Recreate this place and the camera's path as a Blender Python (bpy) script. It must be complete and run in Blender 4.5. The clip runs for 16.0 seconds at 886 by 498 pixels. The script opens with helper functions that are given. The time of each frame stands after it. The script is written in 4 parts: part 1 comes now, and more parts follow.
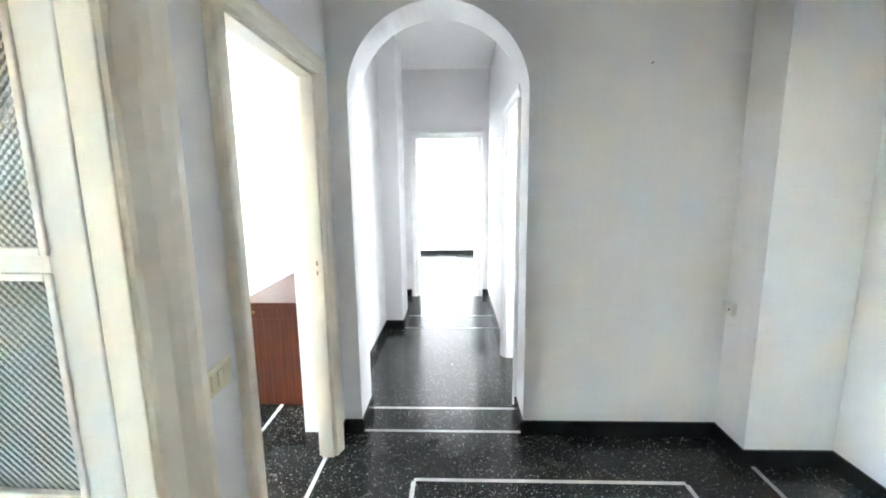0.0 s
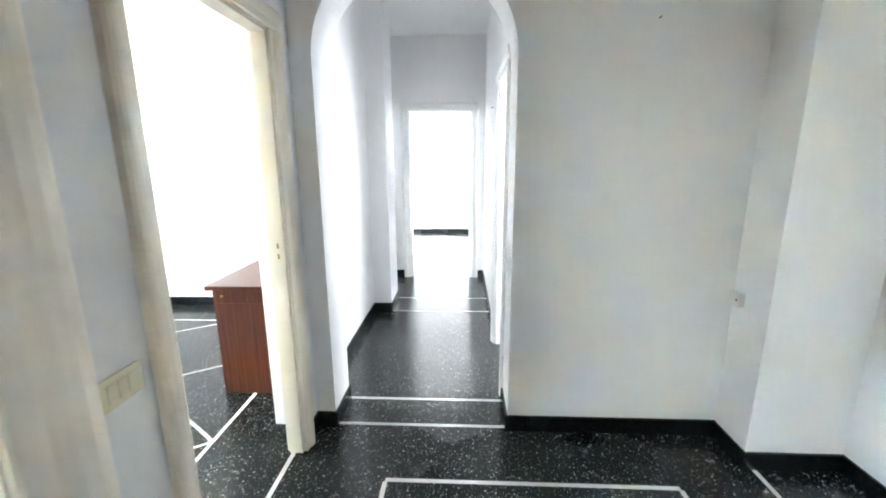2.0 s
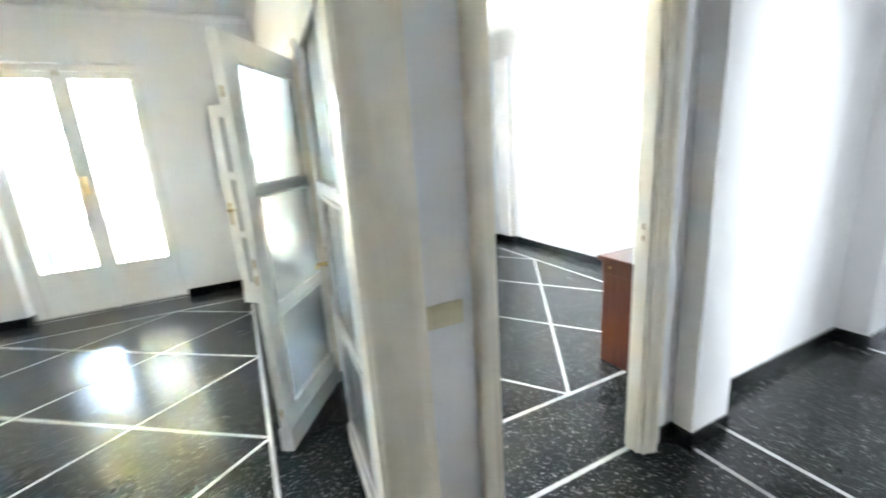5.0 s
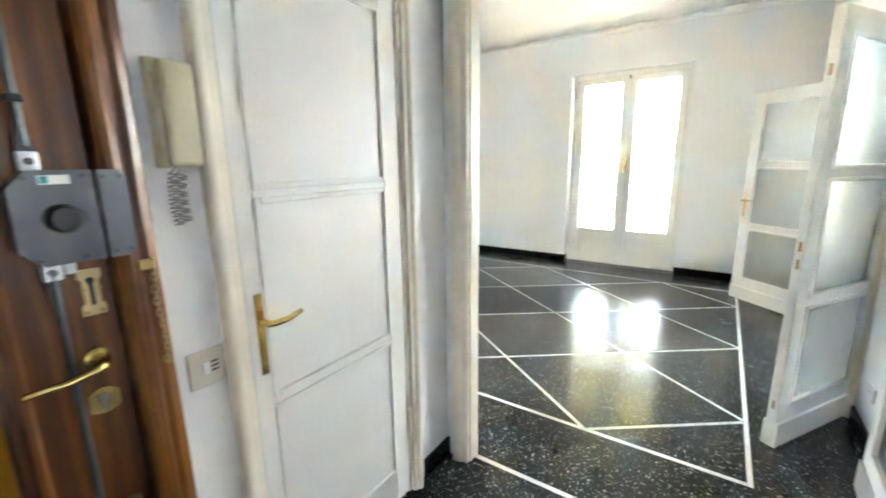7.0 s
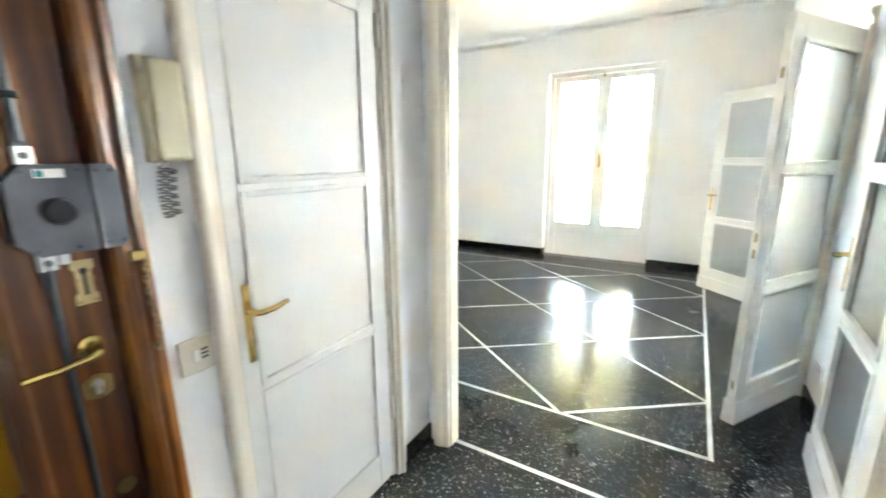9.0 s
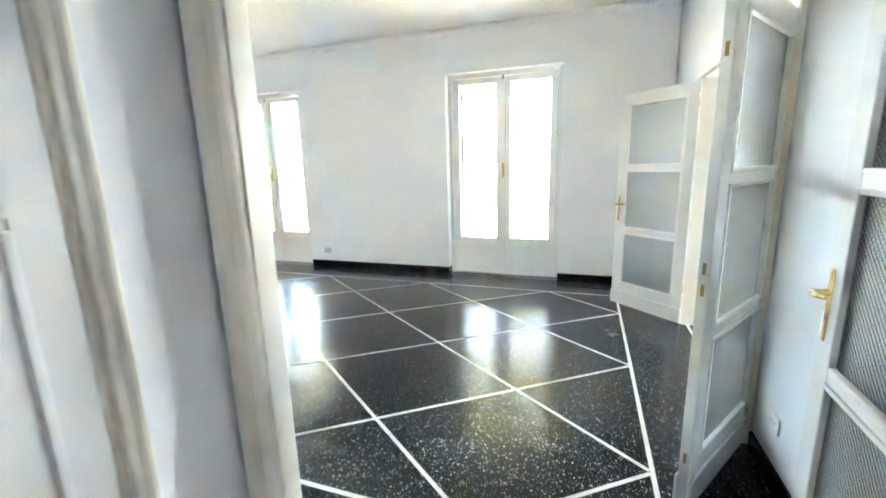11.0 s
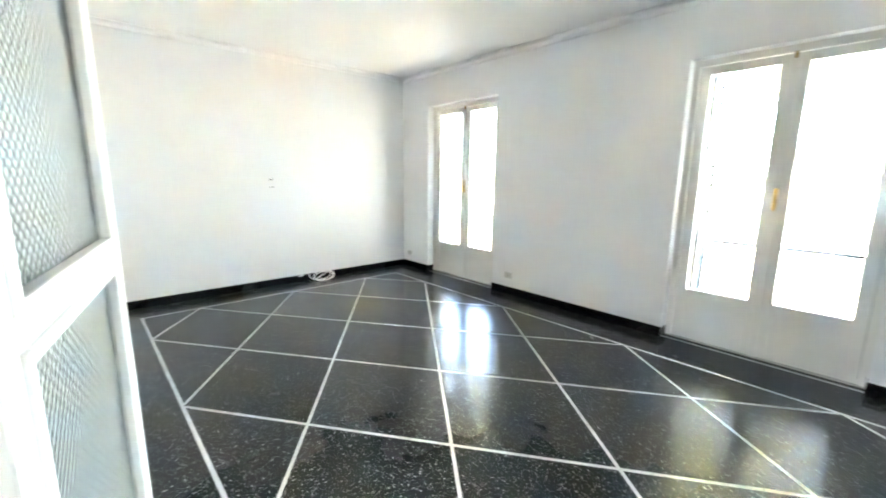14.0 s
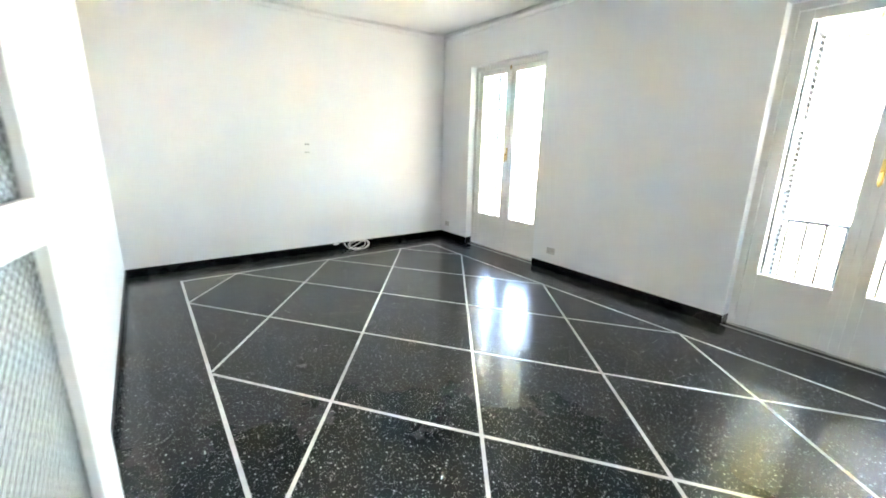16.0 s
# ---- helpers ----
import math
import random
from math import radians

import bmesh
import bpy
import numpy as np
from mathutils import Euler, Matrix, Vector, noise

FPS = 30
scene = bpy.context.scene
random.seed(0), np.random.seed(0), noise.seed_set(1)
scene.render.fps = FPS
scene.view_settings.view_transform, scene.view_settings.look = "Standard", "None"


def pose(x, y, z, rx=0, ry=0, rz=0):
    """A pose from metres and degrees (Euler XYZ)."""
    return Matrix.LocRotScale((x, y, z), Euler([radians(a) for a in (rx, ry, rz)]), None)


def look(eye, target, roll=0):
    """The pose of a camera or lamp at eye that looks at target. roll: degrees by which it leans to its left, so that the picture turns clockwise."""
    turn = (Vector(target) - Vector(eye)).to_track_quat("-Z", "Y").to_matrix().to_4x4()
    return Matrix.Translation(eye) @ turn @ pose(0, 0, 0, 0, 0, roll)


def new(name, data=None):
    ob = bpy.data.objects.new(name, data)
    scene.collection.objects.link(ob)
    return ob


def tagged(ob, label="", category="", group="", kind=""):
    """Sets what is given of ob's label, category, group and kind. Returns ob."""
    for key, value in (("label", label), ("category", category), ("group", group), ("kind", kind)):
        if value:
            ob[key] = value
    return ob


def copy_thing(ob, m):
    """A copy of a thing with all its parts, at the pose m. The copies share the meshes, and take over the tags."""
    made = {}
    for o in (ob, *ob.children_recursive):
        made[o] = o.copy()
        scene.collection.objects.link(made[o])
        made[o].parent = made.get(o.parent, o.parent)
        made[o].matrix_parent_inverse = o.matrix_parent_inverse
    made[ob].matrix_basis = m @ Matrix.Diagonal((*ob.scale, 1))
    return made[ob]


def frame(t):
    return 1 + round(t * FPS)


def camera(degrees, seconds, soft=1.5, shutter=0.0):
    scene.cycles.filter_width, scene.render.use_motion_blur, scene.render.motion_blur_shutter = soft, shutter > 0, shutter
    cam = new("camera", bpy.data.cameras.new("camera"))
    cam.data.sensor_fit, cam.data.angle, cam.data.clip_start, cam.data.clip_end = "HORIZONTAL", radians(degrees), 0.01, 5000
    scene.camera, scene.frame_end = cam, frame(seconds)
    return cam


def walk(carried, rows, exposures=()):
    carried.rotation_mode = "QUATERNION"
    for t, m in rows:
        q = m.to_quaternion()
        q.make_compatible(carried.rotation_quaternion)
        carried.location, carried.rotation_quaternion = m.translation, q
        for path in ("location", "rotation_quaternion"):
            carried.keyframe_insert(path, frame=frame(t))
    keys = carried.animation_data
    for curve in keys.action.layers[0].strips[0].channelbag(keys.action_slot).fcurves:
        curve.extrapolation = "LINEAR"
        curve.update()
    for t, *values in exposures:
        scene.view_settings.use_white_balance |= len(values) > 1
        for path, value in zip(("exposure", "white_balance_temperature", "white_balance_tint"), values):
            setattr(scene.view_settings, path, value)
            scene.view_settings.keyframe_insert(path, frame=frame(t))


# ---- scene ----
cam = camera(94.6, 16.0, soft=1.8, shutter=0.5)
PATH = [
    (0, (0.691, 1.037, 1.496), (0.618, 3.010, 1.177), -0.7),
    (0.5, (0.716, 1.036, 1.489), (0.626, 3.004, 1.142), -0.6),
    (1, (0.751, 1.049, 1.479), (0.641, 3.009, 1.098), -0.2),
    (1.5, (0.781, 1.102, 1.465), (0.703, 3.057, 1.049), -0.6),
    (2, (0.820, 1.260, 1.480), (0.725, 3.212, 1.054), -0.4),
    (2.5, (0.850, 1.420, 1.481), (0.750, 3.376, 1.077), -1.0),
    (3, (0.910, 1.595, 1.510), (0.511, 3.510, 1.097), -1.9),
    (3.2, (0.914, 1.684, 1.505), (0.365, 3.553, 1.055), 0.3),
    (5.3, (1.216, 1.530, 1.474), (-0.666, 2.048, 1.039), -2.1),
    (5.5, (1.277, 1.475, 1.489), (-0.660, 1.745, 1.068), -0.1),
    (6, (1.257, 1.438, 1.377), (-0.660, 1.072, 0.942), -1.5),
    (6.5, (1.365, 1.349, 1.392), (-0.418, 0.538, 0.985), -1.6),
    (7, (1.474, 1.274, 1.407), (-0.143, 0.174, 0.990), -0.8),
    (7.5, (1.546, 1.262, 1.413), (0.005, 0.054, 1.008), -0.2),
    (8, (1.569, 1.265, 1.418), (0.034, 0.046, 1.020), -0.3),
    (8.5, (1.569, 1.268, 1.419), (0.035, 0.052, 1.010), -0.3),
    (9, (1.528, 1.310, 1.408), (-0.137, 0.293, 0.968), -0.6),
    (9.5, (1.373, 1.305, 1.393), (-0.392, 0.478, 0.944), -1.9),
    (9.7, (1.288, 1.314, 1.390), (-0.495, 0.510, 0.975), -2.4),
    (11.8, (0.443, 1.112, 1.470), (-1.415, 0.499, 1.055), -1.2),
    (12, (0.358, 1.116, 1.498), (-1.461, 0.387, 1.096), -1.7),
    (12.5, (0.189, 1.050, 1.477), (-1.568, 0.189, 1.066), -3.9),
    (13, (0.008, 0.949, 1.478), (-1.682, -0.063, 1.134), -1.1),
    (13.5, (-0.107, 0.896, 1.475), (-1.690, -0.273, 1.120), -1.6),
    (14, (-0.183, 0.880, 1.500), (-1.492, -0.589, 1.141), 0.6),
    (14.5, (-0.220, 0.873, 1.507), (-1.402, -0.699, 1.144), -0.4),
    (15, (-0.227, 0.861, 1.504), (-1.407, -0.705, 1.108), -0.4),
    (15.5, (-0.260, 0.855, 1.479), (-1.407, -0.724, 1.042), 0.4),
    (16, (-0.358, 0.706, 1.462), (-1.501, -0.857, 0.961), 1.2),
]
EXPOSURES = [(0, 8.2, 6700, 13), (2.5, 8.2, 6650, 13), (3.0, 8.0, 6650, 13), (5.3, 7.95, 6500, 12), (6.5, 8.05, 6650, 14), (7.2, 8.2, 6800, 15), (7.8, 8.35, 6850, 15), (8.4, 8.38, 6850, 15), (9, 8.42, 6750, 14), (9.7, 8.2, 6550, 13), (11.8, 7.9, 6220, 13), (13, 7.77, 6270, 13), (16, 7.64, 6340, 14)]
walk(cam, [(t, look(eye, target, roll)) for t, eye, target, roll in PATH], EXPOSURES)

# ---- world, sun, exposure ----
SUN_EL, SUN_AZ = 52.0, 20.0          # the sun stands behind the house and lights the garden
world = bpy.data.worlds.new("world")
scene.world = world
world.use_nodes = True
wn = world.node_tree.nodes
sky = wn.new("ShaderNodeTexSky")
sky.sky_type, sky.sun_disc = "NISHITA", False
sky.sun_elevation, sky.sun_rotation = radians(SUN_EL), radians(90 - SUN_AZ)
wn["Background"].inputs["Strength"].default_value = 0.15
world.node_tree.links.new(sky.outputs[0], wn["Background"].inputs["Color"])
sun_data = bpy.data.lights.new("sun", "SUN")
sun_data.energy, sun_data.angle, sun_data.color = 4.5, radians(0.5), (1.0, 0.95, 0.87)
sun = new("sun", sun_data)
WIN = 0.05
ce, se = math.cos(radians(SUN_EL)), math.sin(radians(SUN_EL))
sun.matrix_world = look((40 * ce * math.cos(radians(SUN_AZ)), 40 * ce * math.sin(radians(SUN_AZ)), 40 * se), (0, 0, 0))


# added area lamps stand in for sky light at the other rooms' windows
for lx, ly, lz, ty, w, h, watts in ((-4.45, 3.72, 1.45, 0, 1.0, 1.8, 10), (-4.40, 8.05, 1.45, 0, 1.2, 1.8, 140), (2.47, 4.15, 1.55, 180, 0.7, 1.1, 8)):
    lamp = bpy.data.lights.new("window_light", "AREA")
    lamp.shape, lamp.size, lamp.size_y, lamp.energy, lamp.color = "RECTANGLE", w, h, watts * WIN, (0.84, 0.92, 1.0)
    new("window_light", lamp).matrix_world = look((lx, ly, lz), (0, ly, lz) if ty == 0 else (lx - 1, ly, lz))

# ---- materials ----
def material(name):
    m = bpy.data.materials.new(name)
    m.use_nodes = True
    return m, m.node_tree.nodes, m.node_tree.links, m.node_tree.nodes["Principled BSDF"]


def coords(nodes, links, scale=(1, 1, 1)):
    tc = nodes.new("ShaderNodeTexCoord")
    mp = nodes.new("ShaderNodeMapping")
    mp.inputs["Scale"].default_value = scale
    links.new(tc.outputs["Object"], mp.inputs["Vector"])
    return mp.outputs["Vector"]


def noise_tex(nodes, links, vec, scale, detail=4, rough=0.55):
    n = nodes.new("ShaderNodeTexNoise")
    n.inputs["Scale"].default_value, n.inputs["Detail"].default_value, n.inputs["Roughness"].default_value = scale, detail, rough
    links.new(vec, n.inputs["Vector"])
    return n.outputs["Fac"]


def ramp(nodes, links, fac, stops):
    r = nodes.new("ShaderNodeValToRGB")
    e = r.color_ramp.elements
    while len(e) < len(stops):
        e.new(0.5)
    for k, (p, c) in enumerate(stops):
        e[k].position, e[k].color = p, (*c, 1) if len(c) == 3 else c
    links.new(fac, r.inputs["Fac"])
    return r.outputs["Color"]


def bump(nodes, links, height, bsdf, strength, distance):
    b = nodes.new("ShaderNodeBump")
    b.inputs["Strength"].default_value, b.inputs["Distance"].default_value = strength, distance
    links.new(height, b.inputs["Height"])
    links.new(b.outputs["Normal"], bsdf.inputs["Normal"])
    return b


def painted(name, a, b, rough, grain=90.0, depth=0.0006, strength=0.25, blot=1.3):
    """Paint or plaster: two close tones in broad blotches, and a fine relief."""
    m, n, l, p = material(name)
    v = coords(n, l)
    l.new(ramp(n, l, noise_tex(n, l, v, blot, 5), [(0.35, a), (0.68, b)]), p.inputs["Base Color"])
    l.new(ramp(n, l, noise_tex(n, l, v, 6.0, 3), [(0.3, (rough - 0.08,) * 3), (0.7, (rough + 0.08,) * 3)]), p.inputs["Roughness"])
    bump(n, l, noise_tex(n, l, v, grain, 3), p, strength, depth)
    return m


def metal(name, colour, rough, metallic=1.0):
    m, n, l, p = material(name)
    v = coords(n, l)
    l.new(ramp(n, l, noise_tex(n, l, v, 14, 4), [(0.3, tuple(c * 0.8 for c in colour)), (0.7, colour)]), p.inputs["Base Color"])
    l.new(ramp(n, l, noise_tex(n, l, v, 30, 4), [(0.3, (rough * 0.7,) * 3), (0.75, (rough * 1.4,) * 3)]), p.inputs["Roughness"])
    p.inputs["Metallic"].default_value = metallic
    return m


def wood(name, dark, mid, light, rough, stretch=(9, 9, 0.7), scale=5.0):
    m, n, l, p = material(name)
    v = coords(n, l, stretch)
    f = noise_tex(n, l, v, scale, 8, 0.62)
    w = n.new("ShaderNodeTexWave")
    w.inputs["Scale"].default_value, w.inputs["Distortion"].default_value, w.inputs["Detail"].default_value = 1.6, 7.0, 4.0
    l.new(v, w.inputs["Vector"])
    mx = n.new("ShaderNodeMix")
    mx.inputs["Factor"].default_value = 0.16
    l.new(f, mx.inputs["A"])
    l.new(w.outputs["Fac"], mx.inputs["B"])
    l.new(ramp(n, l, mx.outputs["Result"], [(0.25, dark), (0.5, mid), (0.78, light)]), p.inputs["Base Color"])
    p.inputs["Roughness"].default_value = rough
    p.inputs["Coat Weight"].default_value, p.inputs["Coat Roughness"].default_value = 0.2, 0.25
    bump(n, l, f, p, 0.12, 0.0008)
    return m


def terrazzo(name, base, chip, rough, chip_scale=85.0, keep=0.62):
    """Polished terrazzo: a dark ground with marble chips of two sizes."""
    m, n, l, p = material(name)
    v = coords(n, l)
    big = noise_tex(n, l, v, 2.2, 5)
    ground = ramp(n, l, big, [(0.3, tuple(c * 0.75 for c in base)), (0.7, tuple(c * 1.3 for c in base))])
    last = ground
    for sc, cut, tone in ((chip_scale, keep, 1.0), (chip_scale * 2.1, keep - 0.06, 0.75)):
        vo = n.new("ShaderNodeTexVoronoi")
        vo.inputs["Scale"].default_value = sc
        l.new(v, vo.inputs["Vector"])
        sep = n.new("ShaderNodeSeparateColor")
        l.new(vo.outputs["Color"], sep.inputs["Color"])
        pick = n.new("ShaderNodeMath")
        pick.operation = "GREATER_THAN"
        pick.inputs[1].default_value = cut
        l.new(sep.outputs["Red"], pick.inputs[0])
        near = n.new("ShaderNodeMath")
        near.operation = "LESS_THAN"
        l.new(vo.outputs["Distance"], near.inputs[0])
        size = n.new("ShaderNodeMath")
        size.operation = "MULTIPLY"
        size.inputs[1].default_value = 0.42
        l.new(sep.outputs["Green"], size.inputs[0])
        l.new(size.outputs[0], near.inputs[1])
        both = n.new("ShaderNodeMath")
        both.operation = "MULTIPLY"
        l.new(pick.outputs[0], both.inputs[0])
        l.new(near.outputs[0], both.inputs[1])
        mx = n.new("ShaderNodeMix")
        mx.data_type = "RGBA"
        l.new(both.outputs[0], mx.inputs["Factor"])
        l.new(last, mx.inputs["A"])
        l.new(ramp(n, l, sep.outputs["Blue"], [(0.0, tuple(c * tone * 0.45 for c in chip)), (1.0, tuple(c * tone for c in chip))]), mx.inputs["B"])
        last = mx.outputs["Result"]
    l.new(last, p.inputs["Base Color"])
    l.new(ramp(n, l, noise_tex(n, l, v, 3.1, 6, 0.6), [(0.3, (rough * 0.75,) * 3), (0.7, (rough * 1.35,) * 3)]), p.inputs["Roughness"])
    p.inputs["Specular IOR Level"].default_value = 0.34
    bump(n, l, noise_tex(n, l, v, 1.7, 2), p, 0.08, 0.004)
    return m


def clear_glass(name):
    m, n, l, p = material(name)
    p.inputs["Base Color"].default_value = (0.97, 0.99, 0.98, 1)
    p.inputs["Transmission Weight"].default_value, p.inputs["Roughness"].default_value, p.inputs["IOR"].default_value = 1.0, 0.0, 1.45
    return m


def pressed_glass(name, cell=0.021):
    """Pressed privacy glass: rows of small lens-shaped dimples."""
    m, n, l, p = material(name)
    p.inputs["Base Color"].default_value = (0.88, 0.93, 0.915, 1)
    p.inputs["Transmission Weight"].default_value, p.inputs["Roughness"].default_value, p.inputs["IOR"].default_value = 0.88, 0.22, 1.45
    tc = n.new("ShaderNodeTexCoord")
    sep = n.new("ShaderNodeSeparateXYZ")
    l.new(tc.outputs["Object"], sep.inputs[0])
    waves = []
    for axis in ("X", "Z"):
        k = n.new("ShaderNodeMath")
        k.operation = "MULTIPLY"
        k.inputs[1].default_value = 2 * math.pi / cell
        l.new(sep.outputs[axis], k.inputs[0])
        s = n.new("ShaderNodeMath")
        s.operation = "SINE"
        l.new(k.outputs[0], s.inputs[0])
        waves.append(s.outputs[0])
    add = n.new("ShaderNodeMath")
    add.operation = "MULTIPLY"
    l.new(waves[0], add.inputs[0])
    l.new(waves[1], add.inputs[1])
    bump(n, l, add.outputs[0], p, 0.85, 0.0021)
    return m


PLASTER = painted("white_plaster", (0.80, 0.80, 0.80), (0.84, 0.84, 0.835), 0.75, 60, 0.0012, 0.22, 0.8)
CEILING = painted("ceiling_paint", (0.82, 0.82, 0.815), (0.85, 0.85, 0.845), 0.8, 60, 0.001, 0.2, 0.7)
WHITE_PAINT = painted("white_gloss_paint", (0.77, 0.77, 0.76), (0.82, 0.82, 0.81), 0.36, 55, 0.0008, 0.2, 2.0)
PAINT = painted("ivory_gloss_paint", (0.74, 0.725, 0.685), (0.78, 0.77, 0.735), 0.47, 55, 0.0009, 0.22, 1.8)
CASING = painted("cream_gloss_paint", (0.785, 0.72, 0.605), (0.82, 0.765, 0.66), 0.44, 70, 0.0006, 0.18, 2.3)
FLOOR = terrazzo("dark_terrazzo", (0.017, 0.0195, 0.0185), (0.36, 0.375, 0.36), 0.205, 85.0, 0.55)
SKIRT = terrazzo("black_terrazzo", (0.008, 0.009, 0.009), (0.06, 0.06, 0.06), 0.2, 120, 0.8)
MARBLE = painted("white_marble", (0.55, 0.55, 0.53), (0.68, 0.68, 0.66), 0.2, 40, 0.0002, 0.1, 9.0)
WALNUT = wood("varnished_wood", (0.05, 0.0125, 0.0018), (0.155, 0.043, 0.0055), (0.33, 0.118, 0.018), 0.36, (4, 4, 0.45), 4.0)
MAHOGANY = wood("mahogany_veneer", (0.055, 0.013, 0.006), (0.095, 0.022, 0.009), (0.135, 0.036, 0.014), 0.3, (6, 6, 0.5), 5.0)
PADDING = painted("mustard_leatherette", (0.25, 0.112, 0.001), (0.32, 0.148, 0.002), 0.55, 130, 0.0006, 0.3, 3.0)
PADDING.node_tree.nodes["Principled BSDF"].inputs["Specular IOR Level"].default_value = 0.25
STEEL = metal("grey_steel", (0.17, 0.175, 0.185), 0.42, 0.7)
ROD = metal("galvanised_rod", (0.13, 0.135, 0.14), 0.42)
BRASS = metal("polished_brass", (0.80, 0.56, 0.20), 0.2)
OLD_BRASS = metal("aged_brass", (0.42, 0.30, 0.13), 0.36)
CHROME = metal("zinc_plate", (0.50, 0.50, 0.50), 0.35)
BLACK = painted("black_plastic", (0.012, 0.012, 0.012), (0.022, 0.022, 0.022), 0.4)
IVORY = painted("aged_ivory_plastic", (0.70, 0.63, 0.44), (0.75, 0.69, 0.51), 0.38, 200, 0.0002, 0.1, 8)
WHITE_PLASTIC = painted("white_plastic", (0.74, 0.73, 0.70), (0.80, 0.79, 0.77), 0.35, 200, 0.0002, 0.1, 8)
GREY_PLASTIC = painted("grey_plastic", (0.22, 0.22, 0.22), (0.3, 0.3, 0.3), 0.4)
SLOT = painted("dark_slot", (0.03, 0.03, 0.03), (0.05, 0.05, 0.05), 0.6)
GLASS = clear_glass("window_glass")
PRESSED = pressed_glass("pressed_glass")
SHUTTER = painted("grey_green_shutter_paint", (0.010, 0.012, 0.013), (0.018, 0.021, 0.022), 0.55, 60, 0.001, 0.3, 3)
IRON = painted("green_iron_paint", (0.014, 0.024, 0.022), (0.022, 0.034, 0.03), 0.5)
STONE = painted("pale_stone", (0.36, 0.35, 0.32), (0.48, 0.46, 0.42), 0.7, 50, 0.002, 0.4, 4)
RENDER_COAT = painted("ochre_house_render", (0.48, 0.37, 0.22), (0.56, 0.45, 0.28), 0.85, 40, 0.002, 0.4, 1.5)
BARK = painted("tree_bark", (0.06, 0.04, 0.028), (0.12, 0.085, 0.06), 0.9, 18, 0.02, 0.8, 5)
SOIL = painted("dry_garden_soil", (0.30, 0.24, 0.15), (0.42, 0.36, 0.24), 0.95, 25, 0.01, 0.6, 0.6)


def leaf_material(name, a, b):
    m, n, l, p = material(name)
    g = n.new("ShaderNodeNewGeometry")
    l.new(ramp(n, l, g.outputs["Random Per Island"], [(0.0, a), (1.0, b)]), p.inputs["Base Color"])
    p.inputs["Roughness"].default_value = 0.5
    p.inputs["Transmission Weight"].default_value = 0.0
    return m


LEAF = leaf_material("tree_leaf", (0.07, 0.085, 0.016), (0.20, 0.165, 0.04))
LEAF_DRY = leaf_material("hedge_leaf", (0.05, 0.09, 0.025), (0.13, 0.15, 0.05))


# ---- building blocks ----
def box(bm, x0, x1, y0, y1, z0, z1, bevel=0.0):
    m = Matrix.Translation(((x0 + x1) / 2, (y0 + y1) / 2, (z0 + z1) / 2)) @ Matrix.Diagonal((abs(x1 - x0), abs(y1 - y0), abs(z1 - z0), 1))
    r = bmesh.ops.create_cube(bm, size=1.0, matrix=m)
    if bevel:
        edges = list({e for v in r["verts"] for e in v.link_edges})
        bmesh.ops.bevel(bm, geom=edges, offset=bevel, segments=2, affect="EDGES", profile=0.5)
    return bm


def rod(bm, a, b, r, seg=12, r2=None):
    a, b = Vector(a), Vector(b)
    d = b - a
    m = Matrix.Translation((a + b) / 2) @ d.to_track_quat("Z", "Y").to_matrix().to_4x4()
    bmesh.ops.create_cone(bm, cap_ends=True, segments=seg, radius1=r, radius2=r if r2 is None else r2, depth=d.length, matrix=m)
    return bm


def tube(bm, pts, r, seg=8):
    """A round bar swept along points."""
    pts = [Vector(p) for p in pts]
    rings = []
    up = Vector((0.13, 0.27, 0.95)).normalized()
    for k, p in enumerate(pts):
        d = (pts[min(k + 1, len(pts) - 1)] - pts[max(k - 1, 0)]).normalized()
        s = d.cross(up)
        s = s.normalized() if s.length > 1e-4 else d.orthogonal().normalized()
        t = s.cross(d).normalized()
        rr = r[k] if isinstance(r, (list, tuple)) else r
        rings.append([bm.verts.new(p + (s * math.cos(q) + t * math.sin(q)) * rr) for q in (2 * math.pi * j / seg for j in range(seg))])
    for a, b in zip(rings, rings[1:]):
        for j in range(seg):
            bm.faces.new((a[j], a[(j + 1) % seg], b[(j + 1) % seg], b[j]))
    bm.faces.new(rings[0][::-1])
    bm.faces.new(rings[-1])
    return bm


def prism(bm, profile, place, a, b):
    """Extrudes a closed outline: place(u, v, s) gives the point of outline (u, v) at the station s."""
    r0 = [bm.verts.new(place(u, v, a)) for u, v in profile]
    r1 = [bm.verts.new(place(u, v, b)) for u, v in profile]
    n = len(profile)
    for j in range(n):
        bm.faces.new((r0[j], r0[(j + 1) % n], r1[(j + 1) % n], r1[j]))
    bm.faces.new(r0[::-1])
    bm.faces.new(r1)
    return bm


def finish(bm, name, mat, smooth=False):
    bmesh.ops.recalc_face_normals(bm, faces=bm.faces)
    me = bpy.data.meshes.new(name)
    bm.to_mesh(me)
    bm.free()
    if smooth:
        for f in me.polygons:
            f.use_smooth = True
    me.materials.append(mat)
    return me


def part(name, bm, mat, parent, label="", smooth=False):
    ob = new(name, finish(bm, name, mat, smooth))
    ob.parent = parent
    if label:
        tagged(ob, label)
    return ob


def solid(name, bm, mat, label, category, kind="", smooth=False):
    return tagged(new(name, finish(bm, name, mat, smooth)), label, category, "", kind)


def thing(name, m, label, category, group="", kind=""):
    ob = new(name)
    ob.empty_display_size = 0.1
    ob.matrix_basis = m
    return tagged(ob, label, category, group, kind)


def B(*a, **k):
    return box(bmesh.new(), *a, **k)


